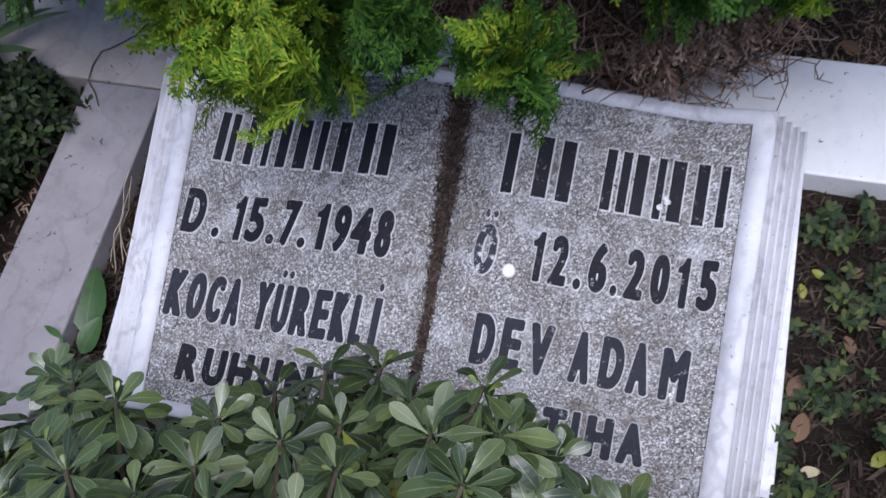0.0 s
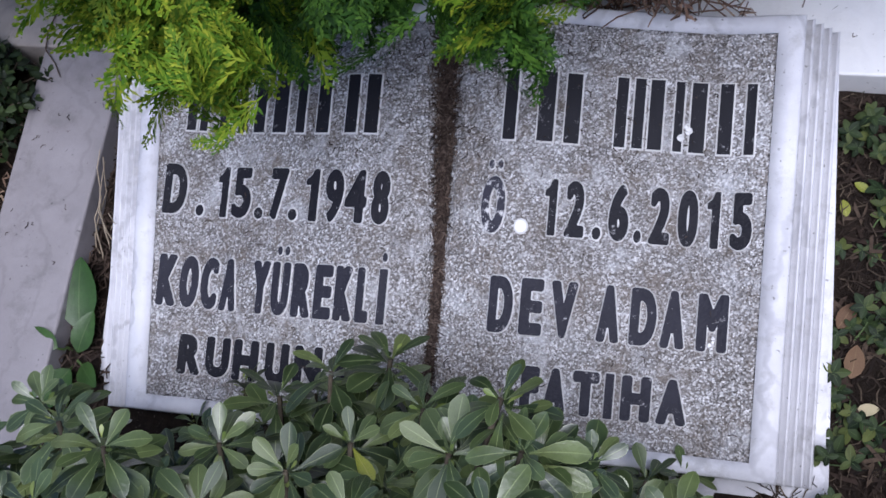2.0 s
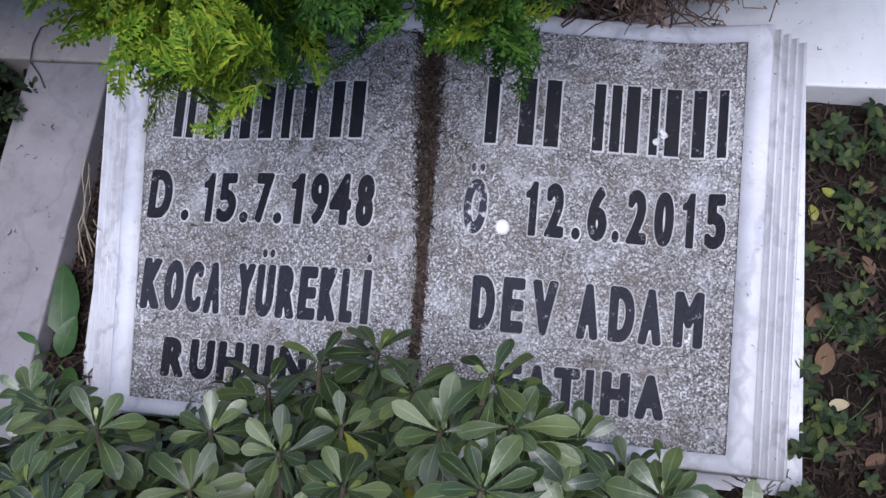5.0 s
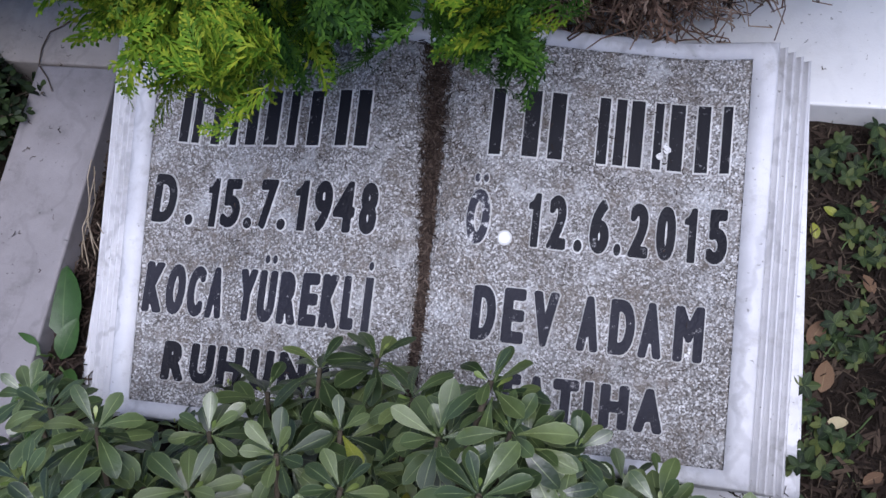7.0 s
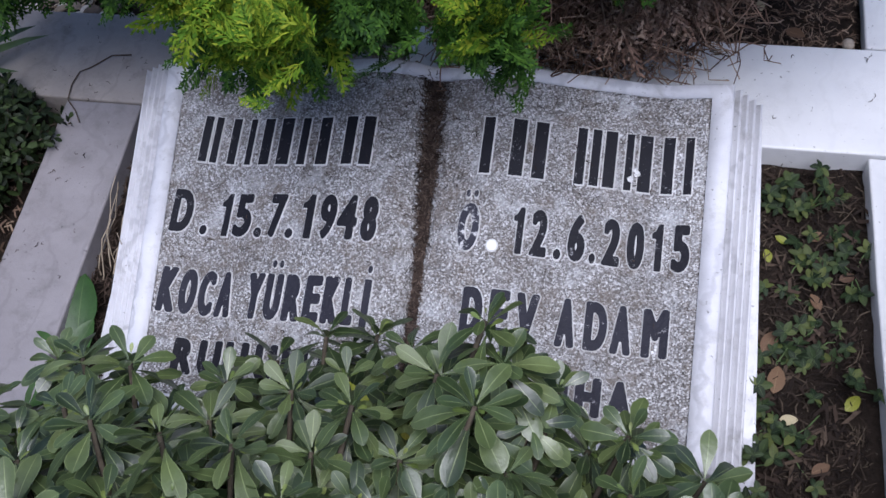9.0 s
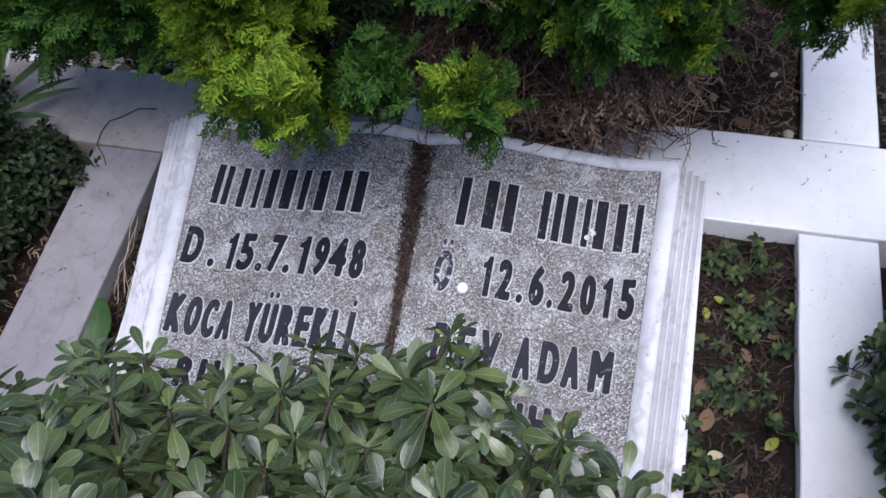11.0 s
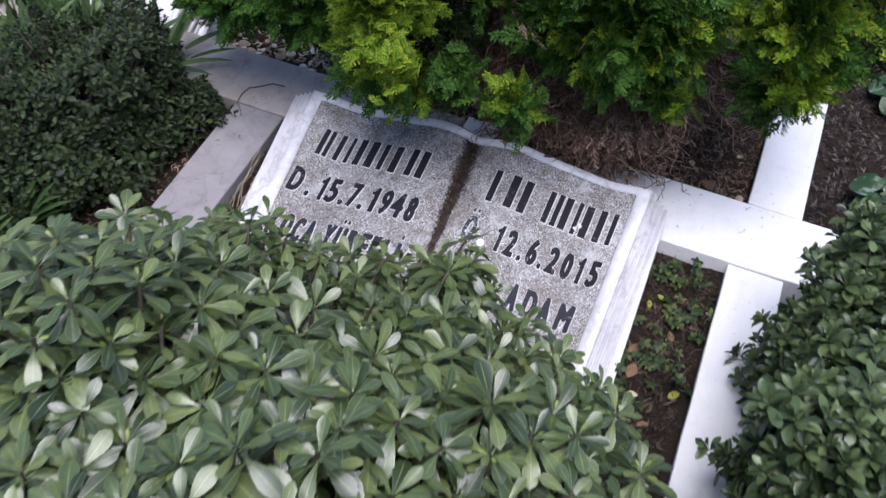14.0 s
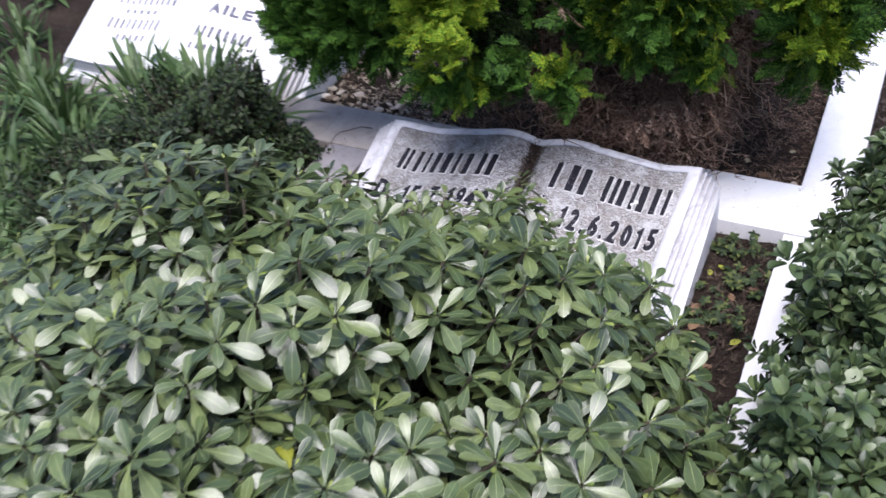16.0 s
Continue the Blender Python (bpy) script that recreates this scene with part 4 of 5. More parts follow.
tips, ways = np.vstack([tips[low], RIM]), np.vstack([ways[low], unit(np.array([(0.25 * x, 0.42, 0.9) for x, y, z in RIM]))])
axes = unit(ways * 0.75 + np.array([0, 0, 0.75]) + rng.normal(0, 0.26, ways.shape))
A, D, N, S, owner = [], [], [], [], []
YA, YD, YN, YS = [], [], [], []
for i, (p, ax) in enumerate(zip(tips, axes)):
    big = rng.uniform(0.045, 0.063) if p[1] < -0.64 else rng.uniform(0.037, 0.051)
    at, al, fc, sz = whorl(p, ax, rng.randint(10, 15), big, 46, 104)
    A += at; D += al; N += fc; S += sz
    owner += [i] * len(at)
    # an older tier of leaves below the rosette
    at, al, fc, sz = whorl(p - ax * 0.026, ax, 11 if p[1] > -0.66 else 7, big * 1.12, 66, 118)
    A += at; D += al; N += fc; S += sz
    owner += [-1] * len(at)
    at, al, fc, sz = whorl(p + ax * 0.004, ax, rng.randint(3, 6), big * rng.uniform(0.18, 0.34), 14, 66)
    YA += at; YD += al; YN += fc; YS += sz
for count, gap, scale in ((620, 0.050, 0.91), (320, 0.062, 0.77)):
    tips2, ways2 = shrub_points(count, gap, scale)
    for p, w in zip(tips2, ways2):
        at, al, fc, sz = whorl(p, unit(w * 0.6 + np.array([0, 0, 0.6]) + rng.normal(0, 0.35, 3)), rng.randint(8, 12), rng.uniform(0.05, 0.066), 40, 105)
        A += at; D += al; N += fc; S += sz
        owner += [-1] * len(at)
A, D, N, S, owner = np.array(A), np.array(D), np.array(N), np.array(S), np.array(owner)
R = turns(D, N)
pick = rng.randint(0, len(SHRUB_LEAVES), len(A))
size3 = np.stack([S * rng.uniform(0.86, 1.16, len(S)), S, S], -1)
# the leaves next to the book are pieces of their own
front = np.argsort(np.linalg.norm(tips - np.array([0.06, -0.50, 0.43]), axis=1))[:25]
single = np.isin(owner, front)
leaf_data = [raw_mesh("leaf", v, f, LEAF, u) for v, f, u in SHRUB_LEAVES]
yellow_data = [raw_mesh("leaf", v, f, LEAF_YELLOW, u) for v, f, u in SHRUB_LEAVES]
for j, i in enumerate(np.where(single)[0][:300]):
    m = Matrix([[*(R[i][r] * size3[i]), A[i][r]] for r in range(3)] + [[0, 0, 0, 1]])
    ob = hang("leaf", (yellow_data if j % 150 == 100 else leaf_data)[pick[i]], shrub)
    ob.matrix_basis = m
keep = np.ones(len(A), bool)
keep[np.where(single)[0][:300]] = False
yellow = keep & (rng.uniform(0, 1, len(A)) < 0.0006)
keep &= ~yellow
hang("foliage", raw_mesh("foliage", *[strewn(SHRUB_LEAVES, A[keep], R[keep], size3[keep], pick[keep])[i] for i in (0, 1)], LEAF,
                         strewn(SHRUB_LEAVES, A[keep], R[keep], size3[keep], pick[keep])[2]), shrub, "dark green glossy leaves", "stuff")
v, f, u = strewn(SHRUB_LEAVES, A[yellow], R[yellow], size3[yellow])
hang("yellow_leaves", raw_mesh("yellow_leaves", v, f, LEAF_YELLOW, u), shrub, "a few yellowing leaves", "stuff")
v, f, u = strewn(SHRUB_LEAVES, np.array(YA), turns(YD, YN), np.array(YS))
hang("young_leaves", raw_mesh("young_leaves", v, f, LEAF_YOUNG, u), shrub, "small yellow-green shoot leaves", "stuff")
rods = []
for i in range(14):
    a = i * 2.4
    end = SHRUB_C + np.array([math.cos(a) * 0.42, math.sin(a) * 0.36, 0.18 + 0.1 * (i % 3)])
    rods.append(tube(wander((0.05 + 0.05 * math.cos(a), -1.02 + 0.05 * math.sin(a), 0.03), end, 8, 0.012), 0.012, 0.006, 6))
for p, ax in zip(tips, axes):
    inner = SHRUB_C + (p - SHRUB_C) * 0.62
    inner[2] = max(0.08, inner[2] - 0.04)
    rods.append(tube(wander(inner, p - ax * 0.004, 5, 0.004), 0.0038, 0.0024, 5))
hang("branchwork", raw_mesh("branchwork", *gather(rods), STEM), shrub, "thin grey-brown branching stems", "stuff")


# ---- clipped small-leaved hedges ----
def hedge(name, label, tufts, ways, leaf, size, material, base, count=(6, 10), spread_by=(25, 95)):
    root = thing(name, base, label, "hedge")
    A, D, N, S = [], [], [], []
    for p, w in zip(tufts, ways):
        at, al, fc, sz = whorl(p, unit(w + np.array([0, 0, 0.7]) + rng.normal(0, 0.35, 3)), rng.randint(*count), size * rng.uniform(0.8, 1.2), *spread_by)
        A += at; D += al; N += fc; S += sz
    v, f, u = strewn(leaf, np.array(A), turns(D, N), np.array(S))
    hang("foliage", raw_mesh("foliage", v, f, material, u), root, "", "stuff")
    rods = []
    for p, w in zip(tufts[::2], ways[::2]):
        rods.append(tube(wander(p - w * 0.10 - np.array([0, 0, 0.05]), p, 4, 0.004), 0.0022, 0.0011, 4))
    for i in range(26):
        p = tufts[rng.randint(len(tufts))]
        foot = np.array([base[0] + rng.normal(0, 0.08), base[1] + rng.normal(0, 0.08), base[2] - 0.02])
        rods.append(tube(wander(foot, p * 0.8 + foot * 0.2, 7, 0.01), 0.007, 0.003, 5))
    hang("branchwork", raw_mesh("branchwork", *gather(rods), STEM), root, "", "stuff")
    return root


def box_shell(n, lo, hi, faces, lumps=0.055):
    """Places on some sides of a soft box: faces are (axis, side, share)."""
    lo, hi = np.array(lo), np.array(hi)
    out, way = [], []
    total = sum(s for _, _, s in faces)
    for axis, side, share in faces:
        k = int(n * share / total)
        p = lo + (hi - lo) * rng.uniform(0, 1, (k, 3))
        p[:, axis] = hi[axis] if side > 0 else lo[axis]
        w = np.zeros((k, 3))
        w[:, axis] = side
        c, h = (lo + hi) / 2, (hi - lo) / 2
        q = (p - c) / h
        r = (np.abs(q) ** 8).sum(1) ** 0.125
        p = c + q / r[:, None] * h
        w = unit(np.sign(q) * np.abs(q / r[:, None]) ** 6 / h)
        bump = np.array([noise.noise(Vector(a) * 9) * lumps + noise.noise(Vector(a) * 24) * lumps * 0.6 for a in p])
        depth = rng.uniform(0, 1, k) ** 2 * 0.10 - 0.03 * (rng.uniform(0, 1, k) < 0.07)
        out.append(p + w * (bump - depth)[:, None])
        way.append(w)
    return np.concatenate(out), np.concatenate(way)


def thinned(points, ways, gap):
    """Keep places that stand at least gap apart."""
    cell, keep = {}, []
    for i, p in enumerate(points):
        k = tuple(np.floor(p / gap).astype(int))
        near = [points[j] for a in (-1, 0, 1) for b in (-1, 0, 1) for c in (-1, 0, 1) for j in cell.get((k[0] + a, k[1] + b, k[2] + c), ())]
        if all(np.sum((p - q) ** 2) >= gap * gap for q in near):
            cell.setdefault(k, []).append(i)
            keep.append(i)
    return points[keep], ways[keep]


tufts, ways = thinned(*box_shell(9000, (0.676, -1.40, 0.08), (1.18, -0.095, 0.485), ((2, 1, 1.5), (0, -1, 1.3), (1, 1, 0.5)), 0.065), 0.0245)
stray = rng.uniform(0, 1, len(tufts)) < 0.07
tufts[stray] += ways[stray] * rng.uniform(0.015, 0.035, (stray.sum(), 1)) + np.array([0, 0, 0.015])
hedge("leafy_hedge", "dense hedge of small glossy pointed leaves beside the white kerb", tufts, ways, HEDGE_LEAVES, 0.0285, HEDGE, (1.0, -0.8, 0.05), (10, 15), (14, 92))

d = rng.normal(0, 1, (3500, 3))
d[:, 2] = np.abs(d[:, 2]) * 1.1 - 0.25
d = unit(d)
BOX_LOBES = (((-0.75, -0.18, 0.14), (0.19, 0.28, 0.20)), ((-0.62, -0.06, 0.10), (0.10, 0.13, 0.09)), ((-0.86, -0.42, 0.12), (0.20, 0.20, 0.18)))
ball = []
for w in d:
    c, s = BOX_LOBES[rng.choice(3, p=(0.60, 0.14, 0.26))]
    p = np.array(c) + w * np.array(s)
    ball.append(p + w * (noise.noise(Vector(p) * 8) * 0.10 + noise.noise(Vector(p) * 22) * 0.02 - rng.uniform(0, 1) ** 2 * 0.09))
ball = np.array(ball)
ok = ball[:, 2] > 0.09
hedge("boxwood", "dark rounded boxwood bush beside the grey kerb", ball[ok], d[ok], SMALL_LEAVES, 0.0168, BOX, (-0.76, -0.20, 0.04), (6, 9))


# ---- strap-leaved plants at the far side ----
def strap_clump(x, y, n, length, seed):
    r = np.random.RandomState(seed)
    z = ground_z(x, y) - 0.01
    root = thing("strap_plant", (x, y, z), "clump of narrow green strap leaves", "plant", "strap-leaved plants")
    at, along, face, size = [], [], [], []
    for i in range(n):
        a = r.uniform(0, 6.28)
        tip = radians(r.uniform(10, 80))
        out = np.array([math.cos(a), math.sin(a), 0])
        h = r.uniform(0, 0.5)
        foot = np.array([x, y, z]) + out * r.uniform(0, 0.05)
        at.append(foot + np.array([0, 0, h * length]) * 0.9 + out * h * 0.09)
        along.append(np.array([0, 0, math.cos(tip)]) + out * math.sin(tip))
        face.append(np.array([0, 0, math.sin(tip)]) - out * math.cos(tip))
        size.append((r.uniform(0.070, 0.11), r.uniform(0.5, 0.95) * length * 0.55, 0.12))
    v, f, u = strewn(STRAP_LEAVES, np.array(at), turns(along, face), np.array(size) * np.array([1.0, 0.72, 1]))
    hang("foliage", raw_mesh("foliage", v, f, STRAP, u), root, "", "stuff")
    rods = [tube(wander((x, y, z), (x + r.normal(0, 0.04), y + r.normal(0, 0.04), z + length * 0.55), 5, 0.006), 0.004, 0.002, 4) for _ in range(7)]
    hang("stem_tuft", raw_mesh("stem_tuft", *gather(rods), STRAP), root, "", "stuff")


for i, (x, y) in enumerate(((-0.98, -0.08), (-1.08, -0.25), (-0.95, -0.38), (-1.15, -0.42), (-0.88, -0.52), (-1.05, -0.58), (-1.25, -0.12), (-1.32, -0.32), (-1.12, 0.05),
                            (-0.78, -0.62), (-0.92, -0.72), (-1.2, -0.7), (-0.92, 0.06), (-0.72, 0.02 - 0.52), (-1.4, -0.05))):
    strap_clump(x, y, 115, 0.31 if y > -0.3 else 0.27, 40 + i)
for i, (x, y) in enumerate(((-0.80, -0.03), (-0.70, -0.02), (-0.89, 0.0))):
    strap_clump(x, y, 36, 0.36, 60 + i)
for i, (x, y) in enumerate(((-1.75, 0.25), (-1.9, 0.55), (-1.65, 0.6), (0.95 - 0.12, 0.95))):
    strap_clump(x, y, 50, 0.26, 70 + i)


# ---- the conifer over the book's head ----
conifer = thing("conifer", (0.24, 0.42, 0.09), "spreading conifer with lime-tipped scaly sprays over dead brown inner twigs", "tree")
HEART = np.array([0.22, 0.42, 0.30])


def lobe_tufts(gap, centre, radii, zlo, zhi, size, down=0.05, keep=lambda p: True, count=10, depth=0.0):
    """Well-spaced tufts of fanned sprays that clothe one rounded lobe: roots, ways, faces, sizes, tuft numbers."""
    centre, radii = np.array(centre, float), np.array(radii, float)
    spots, out = [], []
    for _ in range(int(90 * (radii.max() / gap) ** 2) + 200):
        w = rng.normal(0, 1, 3)
        w /= np.linalg.norm(w)
        p = centre + w * radii
        if not zlo < p[2] < zhi or not keep(p) or any(np.sum((p - q) ** 2) < gap * gap for q in spots):
            continue
        spots.append(p)
        out.append(unit(w / radii))
    at, along, face, sz, own = [], [], [], [], []
    for i, (p, o) in enumerate(zip(spots, out)):
        lump = noise.noise(Vector(p) * 9.0) * 0.055 + rng.normal(0, 0.012) - depth
        lean = unit(o + np.array([0, 0, -down]) + rng.normal(0, 0.22, 3))
        heart = p + o * (lump - 0.012) - lean * 0.075
        flat = rng.normal(0, 1, 3)
        for k in range(count):
            d = unit(lean + rng.normal(0, 0.42, 3))
            at.append(heart + d * rng.uniform(0.0, 0.03))
            along.append(d)
            face.append(np.cross(d, flat + rng.normal(0, 0.7, 3)))
            sz.append(size * rng.uniform(0.65, 1.2))
            own.append(i)
    return [np.array(a) for a in (at, along, face, sz, own)]


def clothe(name, sets, material, label, shapes=SPRAYS):
    at, al, fa, sz = [np.concatenate([s[i] for s in sets]) for i in range(4)]
    v, f, u = strewn(shapes, at, turns(al, fa), sz)
    return hang(name, raw_mesh(name, v, f, material, u, False), conifer, label, "stuff")


def divided(s, share):
    """Part a lobe's tufts into two lots by chance, whole tufts at a time."""
    flag = rng.uniform(0, 1, int(s[4].max()) + 1) < share
    m = flag[s[4]]
    return [a[m] for a in s], [a[~m] for a in s]


def open_front(p):
    """The near side, but for the dark hollow between the bright lobes."""
    return p[1] < 0.24 and not (-0.02 < p[0] < 0.13 and p[2] < 0.56)


main = [
    lobe_tufts(0.043, (-0.14, 0.20, 0.74), (0.42, 0.34, 0.42), 0.36, 1.15, 0.062, -0.35, keep=open_front),
    lobe_tufts(0.050, (-0.36, 0.04, 0.455), (0.18, 0.14, 0.14), 0.32, 0.75, 0.060, -0.15),
    lobe_tufts(0.050, (-0.51, 0.08, 0.51), (0.14, 0.14, 0.17), 0.34, 0.75, 0.060, -0.15),
    lobe_tufts(0.044, (-0.51, 0.02, 0.42), (0.12, 0.11, 0.12), 0.29, 0.75, 0.058, -0.1),
    lobe_tufts(0.042, (0.25, 0.02, 0.68), (0.20, 0.16, 0.23), 0.46, 0.95, 0.062, -0.3, count=13),
    lobe_tufts(0.042, (0.14, -0.14, 0.475), (0.045, 0.06, 0.07), 0.36, 0.58, 0.052, -0.1),
    lobe_tufts(0.042, (0.02, -0.12, 0.475), (0.055, 0.06, 0.05), 0.38, 0.56, 0.050),
    lobe_tufts(0.042, (0.365, 0.00, 0.46), (0.05, 0.05, 0.06), 0.37, 0.52, 0.055),
    lobe_tufts(0.046, (0.545, 0.16, 0.62), (0.11, 0.20, 0.25), 0.36, 0.85, 0.062, -0.2),
    lobe_tufts(0.046, (-0.09, -0.11, 0.42), (0.12, 0.08, 0.07), 0.34, 0.46, 0.055, 0.3),
]
tips_lit, rest = zip(*[divided(s, share) for s, share in zip(main, (0.04, 0.0, 0.0, 0.0, 0.30, 0.30, 0.0, 0.35, 0.60, 0.45))])
clothe("foliage", rest, CONIFER, "green flattened scaly sprays")
clothe("upper_foliage", [lobe_tufts(0.085, (0.12, 0.44, 1.02), (0.44, 0.36, 0.58), 0.70, 1.7, 0.15, count=9)], CONIFER, "green sprays of the upper crown", COARSE_SPRAYS)
lime = [
    lobe_tufts(0.040, (-0.085, -0.17, 0.66), (0.075, 0.10, 0.15), 0.50, 0.9, 0.050, -0.35, count=14),
    lobe_tufts(0.038, (-0.045, -0.255, 0.580), (0.044, 0.05, 0.045), 0.50, 0.68, 0.043, 0.0, count=14),
]
clothe("lime_foliage", lime + list(tips_lit), CONIFER_LIME, "lime-yellow sprays at the tips")
# inner lobes take the darkened green, which paints in the shade of the crown
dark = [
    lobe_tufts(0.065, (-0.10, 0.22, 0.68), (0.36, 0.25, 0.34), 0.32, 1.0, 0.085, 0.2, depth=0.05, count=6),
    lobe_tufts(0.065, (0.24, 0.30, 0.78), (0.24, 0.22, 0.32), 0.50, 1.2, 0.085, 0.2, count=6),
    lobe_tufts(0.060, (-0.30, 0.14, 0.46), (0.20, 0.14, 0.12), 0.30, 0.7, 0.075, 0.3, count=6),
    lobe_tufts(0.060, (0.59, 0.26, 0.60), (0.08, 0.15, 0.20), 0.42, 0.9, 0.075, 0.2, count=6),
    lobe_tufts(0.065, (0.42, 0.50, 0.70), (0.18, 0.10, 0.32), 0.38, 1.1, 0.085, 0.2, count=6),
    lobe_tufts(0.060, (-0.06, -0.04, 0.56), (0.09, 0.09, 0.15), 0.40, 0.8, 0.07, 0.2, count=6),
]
clothe("shaded_foliage", dark, CONIFER_SHADED, "inner sprays, coloured dark for the crown's shade", COARSE_SPRAYS)
brown = [
    lobe_tufts(0.042, (0.25, 0.12, 0.34), (0.15, 0.10, 0.14), 0.18, 0.48, 0.058, 0.8),
    lobe_tufts(0.045, (0.06, 0.12, 0.38), (0.16, 0.12, 0.12), 0.22, 0.48, 0.046, 0.9),
    lobe_tufts(0.030, (0.15, -0.10, 0.57), (0.015, 0.02, 0.03), 0.50, 0.62, 0.035, 0.9, count=3),
    lobe_tufts(0.040, (0.38, 0.14, 0.48), (0.03, 0.05, 0.10), 0.36, 0.60, 0.050, 0.9, count=6),
]
clothe("dead_sprays", brown, DEAD, "rust-brown dead sprays under the crown", COARSE_SPRAYS)
rods = []
for i, (x, y, r) in enumerate(((0.22, 0.44, 0.040), (0.30, 0.42, 0.026), (0.14, 0.40, 0.030), (0.36, 0.50, 0.022), (0.06, 0.45, 0.022))):
    top = (x + (x - 0.22) * 0.8, y + 0.04, 1.25)
    hang("trunk", raw_mesh("trunk", *tube(wander((x, y, 0.06), top, 12, 0.012), r, r * 0.35, 9), BARK), conifer)
for i in range(150):
    z = rng.uniform(0.18, 0.85)
    a = rng.uniform(math.pi, 2.0 * math.pi)
    reach = rng.uniform(0.12, 0.30)
    end = HEART + np.array([math.cos(a) * reach * 1.1, math.sin(a) * reach, z - 0.30 + reach * 0.25])
    rods.append(tube(wander((HEART[0] + rng.normal(0, 0.05), HEART[1] - 0.03, z), end, 8, 0.010), 0.006, 0.0016, 5))
hang("limbwork", raw_mesh("limbwork", *gather(rods), BARK), conifer, "brown bare inner limbs", "stuff")
rods = []
for i in range(3000):
    x = rng.uniform(0.06, 0.38) if i % 5 else rng.uniform(-0.25, 0.38)
    p = np.array([x, rng.uniform(0.02, 0.24) + max(0, x - 0.22) * 0.5, rng.uniform(0.19, 0.50)])
    q = p + np.array([rng.normal(0, 0.045), rng.normal(-0.01, 0.03), -rng.uniform(0.03, 0.11)])
    q[2] = max(q[2], 0.135 if q[1] > 0.03 else 0.27)
    rods.append(tube(wander(p, q, 8, 0.013), 0.0013, 0.0008, 3))
hang("twig_tangle", raw_mesh("twig_tangle", *gather(rods), DEAD), conifer, "tangled dry brown twigs hanging at the foot", "stuff")


# ---- weeds in the bed beside the book ----
def weed(x, y, seed, lift):
    """A low creeping plant: five toothed leaflets on each stalk."""
    r = np.random.RandomState(seed)
    z = ground_z(x, y)
    root = thing("creeping_weed", (x, y, z), "low green creeping weed with five-part leaves on the soil", "weed", "weeds in the bed")
    at, along, face, size, rods = [], [], [], [], []
    for k in range(r.randint(2, 5)):
        c = np.array([x + r.normal(0, 0.016), y + r.normal(0, 0.016), z + lift * r.uniform(0.5, 1.3)])
        rods.append(tube(wander((x, y, z - 0.004), c, 4, 0.002, r), 0.0011, 0.0008, 4))
        lean = unit(np.array([r.normal(0, 0.3), r.normal(-0.1, 0.3), 1.0]))
        spin, big = r.uniform(0, 6.28), r.uniform(0.011, 0.018)
        e = unit(np.cross(lean, [0.2, 0.9, 0.1]))
        g = np.cross(lean, e)
        for j in range(5):
            a = spin + (j - 2) * 1.12
            d = e * math.cos(a) + g * math.sin(a)
            at.append(c), along.append(d + lean * r.uniform(-0.05, 0.3)), face.append(lean + r.normal(0, 0.12, 3)), size.append(big * (1 - 0.12 * abs(j - 2)))
    v, f, u = strewn(BROAD_LEAVES, np.array(at), turns(along, face), np.array(size))
    hang("foliage", raw_mesh("foliage", v, f, WEED, u), root, "", "stuff")
    hang("stem_tuft", raw_mesh("stem_tuft", *gather(rods), WEED), root, "", "stuff")


spots = [(0.425, -0.45), (0.428, -0.40), (0.436, -0.30), (0.47, -0.285), (0.44, -0.255), (0.485, -0.06), (0.505, -0.035), (0.455, -0.05)]
while len(spots) < 50:
    p = (rng.uniform(0.425, 0.540), rng.uniform(-0.56, -0.012))
    spots.append(p)
for i, (x, y) in enumerate(spots):
    weed(x, y, 200 + i, 0.012 if i > 8 else 0.03)


def fallen(x, y, z, length, turn, data, pick, label, tip=0.15):
    v, f, u = BROAD_LEAVES[pick]
    ob = new("fallen_leaf", data[pick])
    a = radians(turn)
    r = turns(np.array([[math.cos(a), math.sin(a), tip]]), np.array([[0.1, -0.15, 1.0]]))[0]
    ob.matrix_world = Matrix([[*(r[k] * length), (x, y, z)[k]] for k in range(3)] + [[0, 0, 0, 1]])
    return tagged(ob, label, "leaf", "fallen leaves")


dry_data = [raw_mesh("fallen_leaf", v, f, DRY_LEAF, u) for v, f, u in BROAD_LEAVES]
pale_data = [raw_mesh("fallen_leaf", v, f, PALE_LEAF, u) for v, f, u in BROAD_LEAVES]
lime_data = [raw_mesh("fallen_leaf", v, f, LEAF_YELLOW, u) for v, f, u in BROAD_LEAVES]
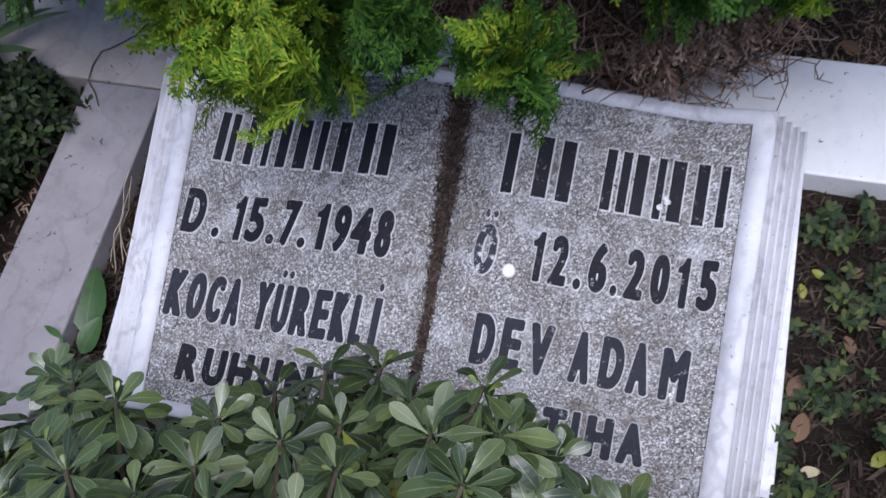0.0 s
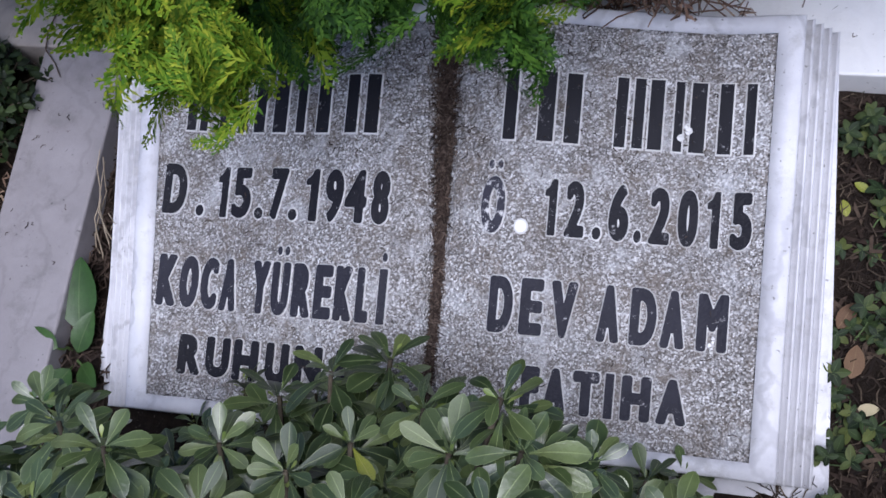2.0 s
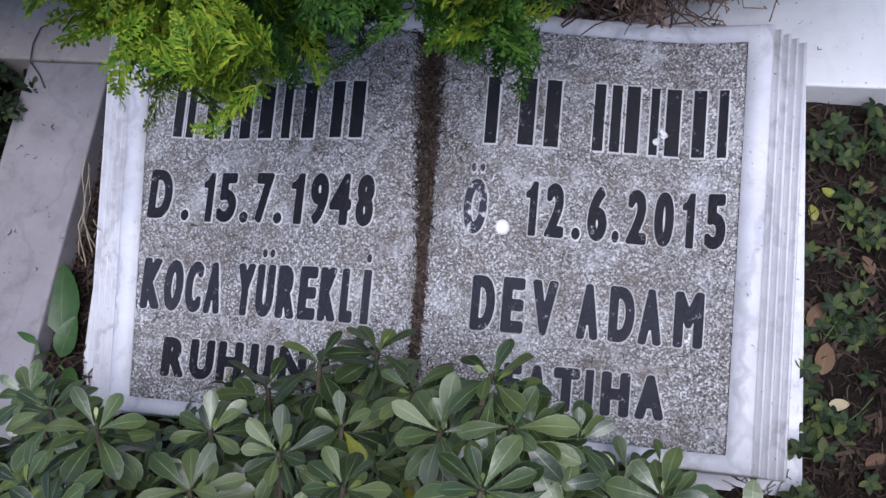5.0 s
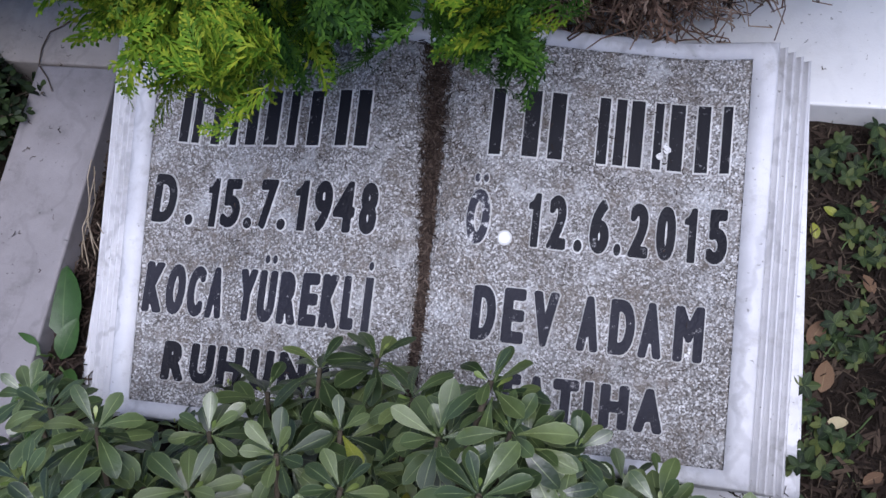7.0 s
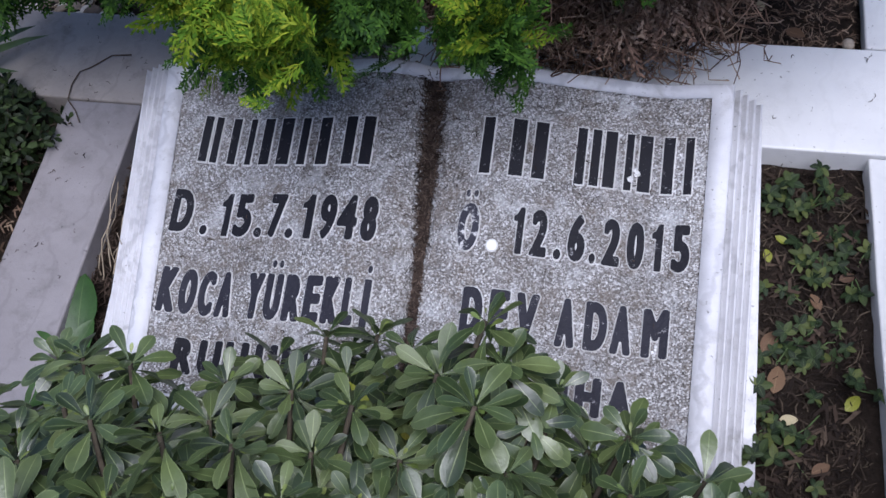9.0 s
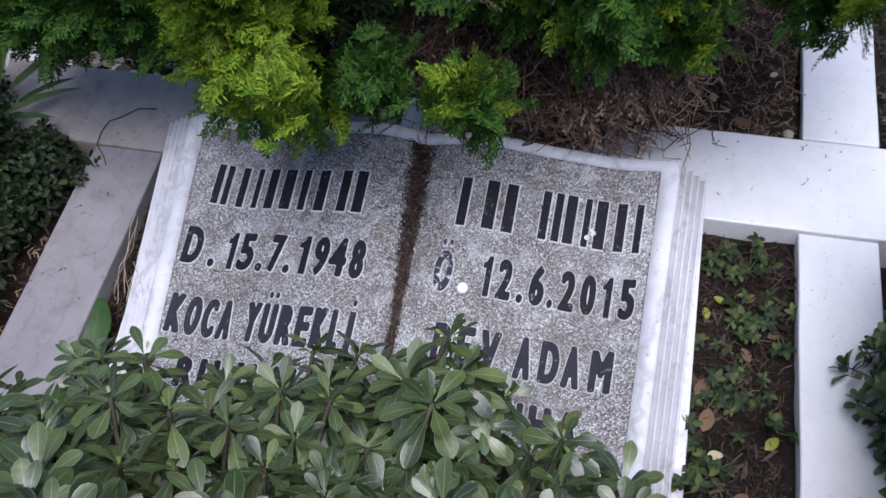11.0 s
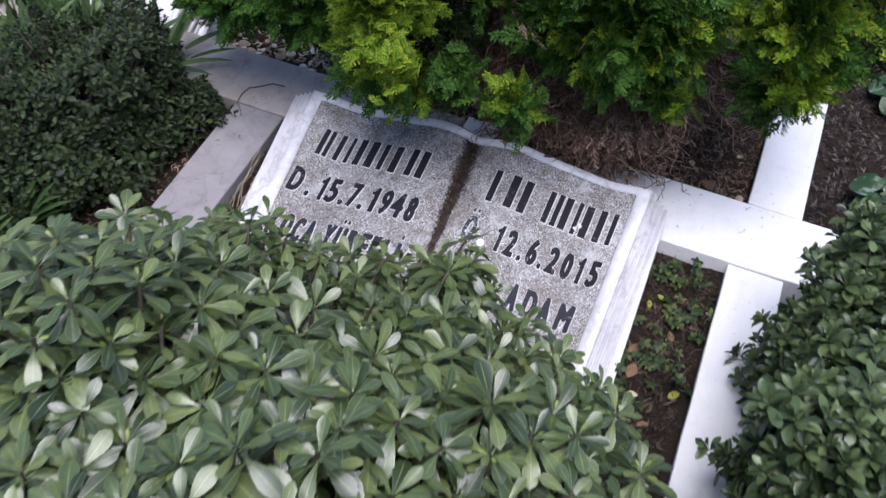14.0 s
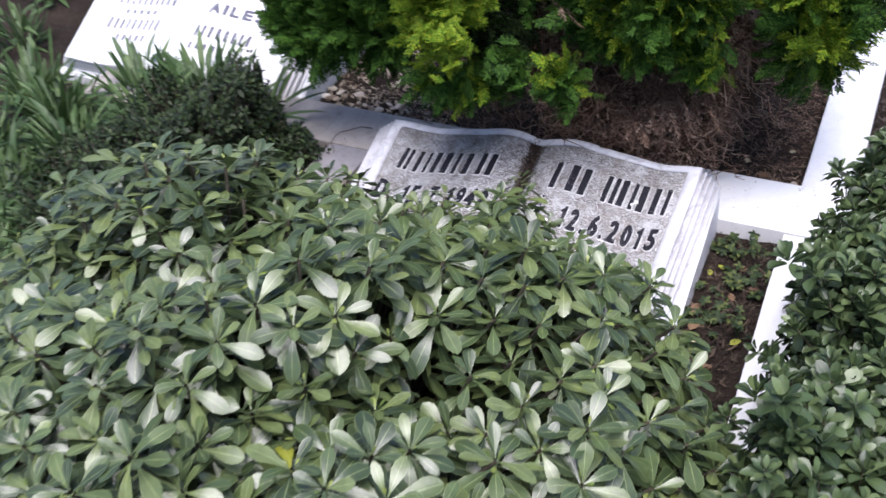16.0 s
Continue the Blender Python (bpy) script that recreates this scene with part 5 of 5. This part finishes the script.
for i, (x, y, s, t, d, lab) in enumerate((
        (0.448, -0.315, 0.055, 80, dry_data, "orange-brown dry leaf on the soil"), (0.435, -0.265, 0.050, 60, dry_data, "orange-brown dry leaf on the soil"),
        (0.525, -0.325, 0.040, 50, lime_data, "yellowed fallen leaf on the bed"), (0.455, -0.345, 0.034, 10, pale_data, "pale dry leaf on the bed"),
        (0.500, -0.20, 0.036, 120, dry_data, "brown curled leaf on the bed"), (0.520, -0.16, 0.034, 20, dry_data, "brown curled leaf on the bed"),
        (0.440, -0.145, 0.030, 100, lime_data, "yellowed fallen leaf on the bed"), (0.462, -0.115, 0.028, 150, lime_data, "yellowed fallen leaf on the bed"),
        (0.505, -0.10, 0.034, 200, dry_data, "brown curled leaf on the bed"), (0.49, -0.40, 0.036, 30, dry_data, "brown curled leaf on the bed"),
        (0.300, 0.205, 0.046, 70, pale_data, "pale dry leaf on the needle carpet"), (0.345, 0.202, 0.036, 10, dry_data, "brown dry leaf on the needle carpet"),
        (0.420, 0.240, 0.032, 100, pale_data, "pale dry leaf on the needle carpet"), (0.452, 0.206, 0.044, -25, dry_data, "tan dry leaf by the white kerb"),
        (0.50, 0.30, 0.026, 40, pale_data, "pale dry leaf on the needle carpet"), (0.80, 0.26, 0.03, 10, pale_data, "pale dry leaf on the flower bed"))):
    fallen(x, y, ground_z(x, y) + 0.008, s * 0.62, t, d, i % 3, lab)

bm = bmesh.new()
bmesh.ops.create_uvsphere(bm, u_segments=14, v_segments=9, radius=0.0085)
for v in bm.verts:
    v.co.z *= 0.75
    v.co *= 1 + 0.06 * noise.noise(v.co * 160)
for fc in bm.faces:
    fc.smooth = True
me = bpy.data.meshes.new("pebble")
bm.to_mesh(me)
bm.free()
me.materials.append(PEBBLE)
pebble = new("pebble", me)
pebble.location = (0.532, 0.190, ground_z(0.532, 0.190) + 0.006)
tagged(pebble, "small round pale pebble by the white kerb", "pebble", "pebbles")
for i in range(130):
    x, y = rng.uniform(-0.95, -0.42), 0.172 + abs(rng.normal(0, 0.07))
    m = pose(x, y, ground_z(x, y) + 0.006, 0, 0, rng.uniform(0, 360)) @ Matrix.Diagonal((*rng.uniform(0.5, 1.7, 2), 0.6, 1))
    c = copy_thing(pebble, m)
    tagged(c, "small tan pebble behind the grey kerb")

# ---- broad-leaved weed between the grey kerb and the book ----
dock = thing("broad_leaf_weed", (-0.385, -0.36, 0.08), "broad-leaved green weed in the gap beside the book", "weed")
for i, (x, y, z, along, s, k) in enumerate((
        (-0.380, -0.345, 0.080, (-0.12, 0.85, 0.30), 0.082, 0), (-0.372, -0.372, 0.085, (0.22, 0.55, 0.35), 0.048, 2), (-0.392, -0.372, 0.095, (-0.62, 0.30, 0.25), 0.040, 2),
        (-0.376, -0.392, 0.085, (-0.30, -0.75, 0.25), 0.064, 1), (-0.366, -0.385, 0.080, (0.42, -0.35, 0.3), 0.042, 0), (-0.388, -0.405, 0.080, (-0.55, -0.25, 0.35), 0.040, 2),
        (-0.376, -0.435, 0.075, (0.1, -0.7, 0.35), 0.050, 1), (-0.395, -0.440, 0.080, (-0.5, -0.4, 0.3), 0.042, 0))):
    v, f, u = strewn([BROAD_LEAVES[k]], np.array([(x, y, z + 0.02)]), turns(np.array([along]), np.array([(0.15, -0.25, 1.0)])), np.array([s]))
    hang("leaf", raw_mesh("leaf", v, f, DOCK, u), dock)
    hang("stalk", raw_mesh("stalk", *tube(wander((-0.385, -0.37, 0.07), (x, y, z + 0.02), 5, 0.003), 0.0022, 0.0014, 5), DOCK), dock)
straw = twiggy("straw", [(0.30, 0.24, 0.17), (0.48, 0.40, 0.30)])
stalks = thing("dry_stalks", (-0.372, -0.22, 0.08), "thin pale dry stalks leaning on the book", "twig")
for i in range(7):
    a = (-0.38 + rng.normal(0, 0.008), -0.26 + rng.normal(0, 0.02), 0.07)
    b = (-0.352 + rng.normal(0, 0.008), -0.185 + rng.normal(0, 0.03), rng.uniform(0.13, 0.18))
    hang("stalk", raw_mesh("stalk", *tube(wander(a, b, 7, 0.005), 0.0011, 0.0006, 4), straw), stalks)
twig = new("dry_twig", raw_mesh("dry_twig", *tube([(-0.478, -0.040, 0.1225), (-0.490, -0.022, 0.123), (-0.508, -0.004, 0.1235), (-0.512, 0.022, 0.123), (-0.508, 0.046, 0.123), (-0.492, 0.055, 0.124),
                                                 (-0.468, 0.076, 0.126), (-0.44, 0.080, 0.125)], 0.0008, 0.0012, 5), BARK))
tagged(twig, "crooked dry twig lying on the grey kerb", "twig")


# ---- cyclamens in the flower bed ----
def heart_shape():
    v, u, f = [(0, 0, 0)], [(0, 0)], []
    n = 22
    for i in range(n):
        a = i * 2 * math.pi / n
        r = 0.5 * (1 - 0.42 * math.exp(-((a - math.pi) / 0.34) ** 2))
        v.append((r * math.sin(a), r * math.cos(a) + 0.12, -0.10 * math.cos(2 * a) - 0.03))
        u.append((1.0, 0.5 + 0.5 * math.cos(a)))
    for i in range(0, n, 2):
        f.append((0, 1 + i, 1 + (i + 1) % n, 1 + (i + 2) % n))
    return np.array(v, float), np.array(f), np.array(u, float)


HEARTS = [heart_shape()]


def cyclamen(x, y, n, seed, blooms):
    r = np.random.RandomState(seed)
    z = ground_z(x, y)
    root = thing("cyclamen", (x, y, z), "cyclamen with silver-marked heart leaves" + (" and a magenta flower" if blooms else " and red stalks"), "flower", "cyclamens in the bed")
    for i in range(n):
        a = i * 2.4 + r.uniform(-0.3, 0.3)
        d = r.uniform(0.015, 0.062)
        c = np.array([x + d * math.cos(a), y + d * math.sin(a), z + r.uniform(0.03, 0.065)])
        hang("stalk", raw_mesh("stalk", *tube(wander((x, y, z - 0.003), c, 5, 0.002, r), 0.0017, 0.0013, 5), RED_STEM), root)
        out = np.array([math.cos(a), math.sin(a), 0])
        v, f, u = strewn(HEARTS, np.array([c]), turns(np.array([out + np.array([0, 0, -0.25])]), np.array([out * 0.45 + np.array([0, -0.2, 1.0])])), np.array([r.uniform(0.050, 0.068)]))
        hang("leaf", raw_mesh("leaf", v, f, CYCLAMEN, u), root)
    for i in range(0 if blooms else 12):
        c = np.array([x + r.normal(0.012, 0.014), y + r.normal(0.03, 0.014), z + r.uniform(0.05, 0.08)])
        hang("stalk", raw_mesh("stalk", *tube(wander((x, y + 0.01, z - 0.003), c, 5, 0.002, r), 0.0026, 0.0018, 5), RED_STEM), root)
    for bx, by, bz in blooms:
        top = np.array([bx, by, bz])
        hang("stalk", raw_mesh("stalk", *tube(wander((x, y, z), top, 6, 0.003, r), 0.0016, 0.0012, 5), RED_STEM), root)
        for k in range(5):
            a = k * 1.2566
            out = np.array([math.cos(a), math.sin(a), 1.3])
            v, f, u = strewn([BROAD_LEAVES[k % 3]], top[None], turns(out[None], np.array([[-math.cos(a), -math.sin(a), 0.8]])), np.array([0.029]))
            hang("petal", raw_mesh("petal", v, f, PETAL, u), root)


cyclamen(0.815, 0.640, 17, 1, ((0.722, 0.755, 0.150), (0.745, 0.775, 0.158), (0.760, 0.790, 0.155)))
cyclamen(0.800, 0.275, 12, 2, ())
cyclamen(0.80, 0.92, 10, 3, ((0.79, 0.93, 0.20),))
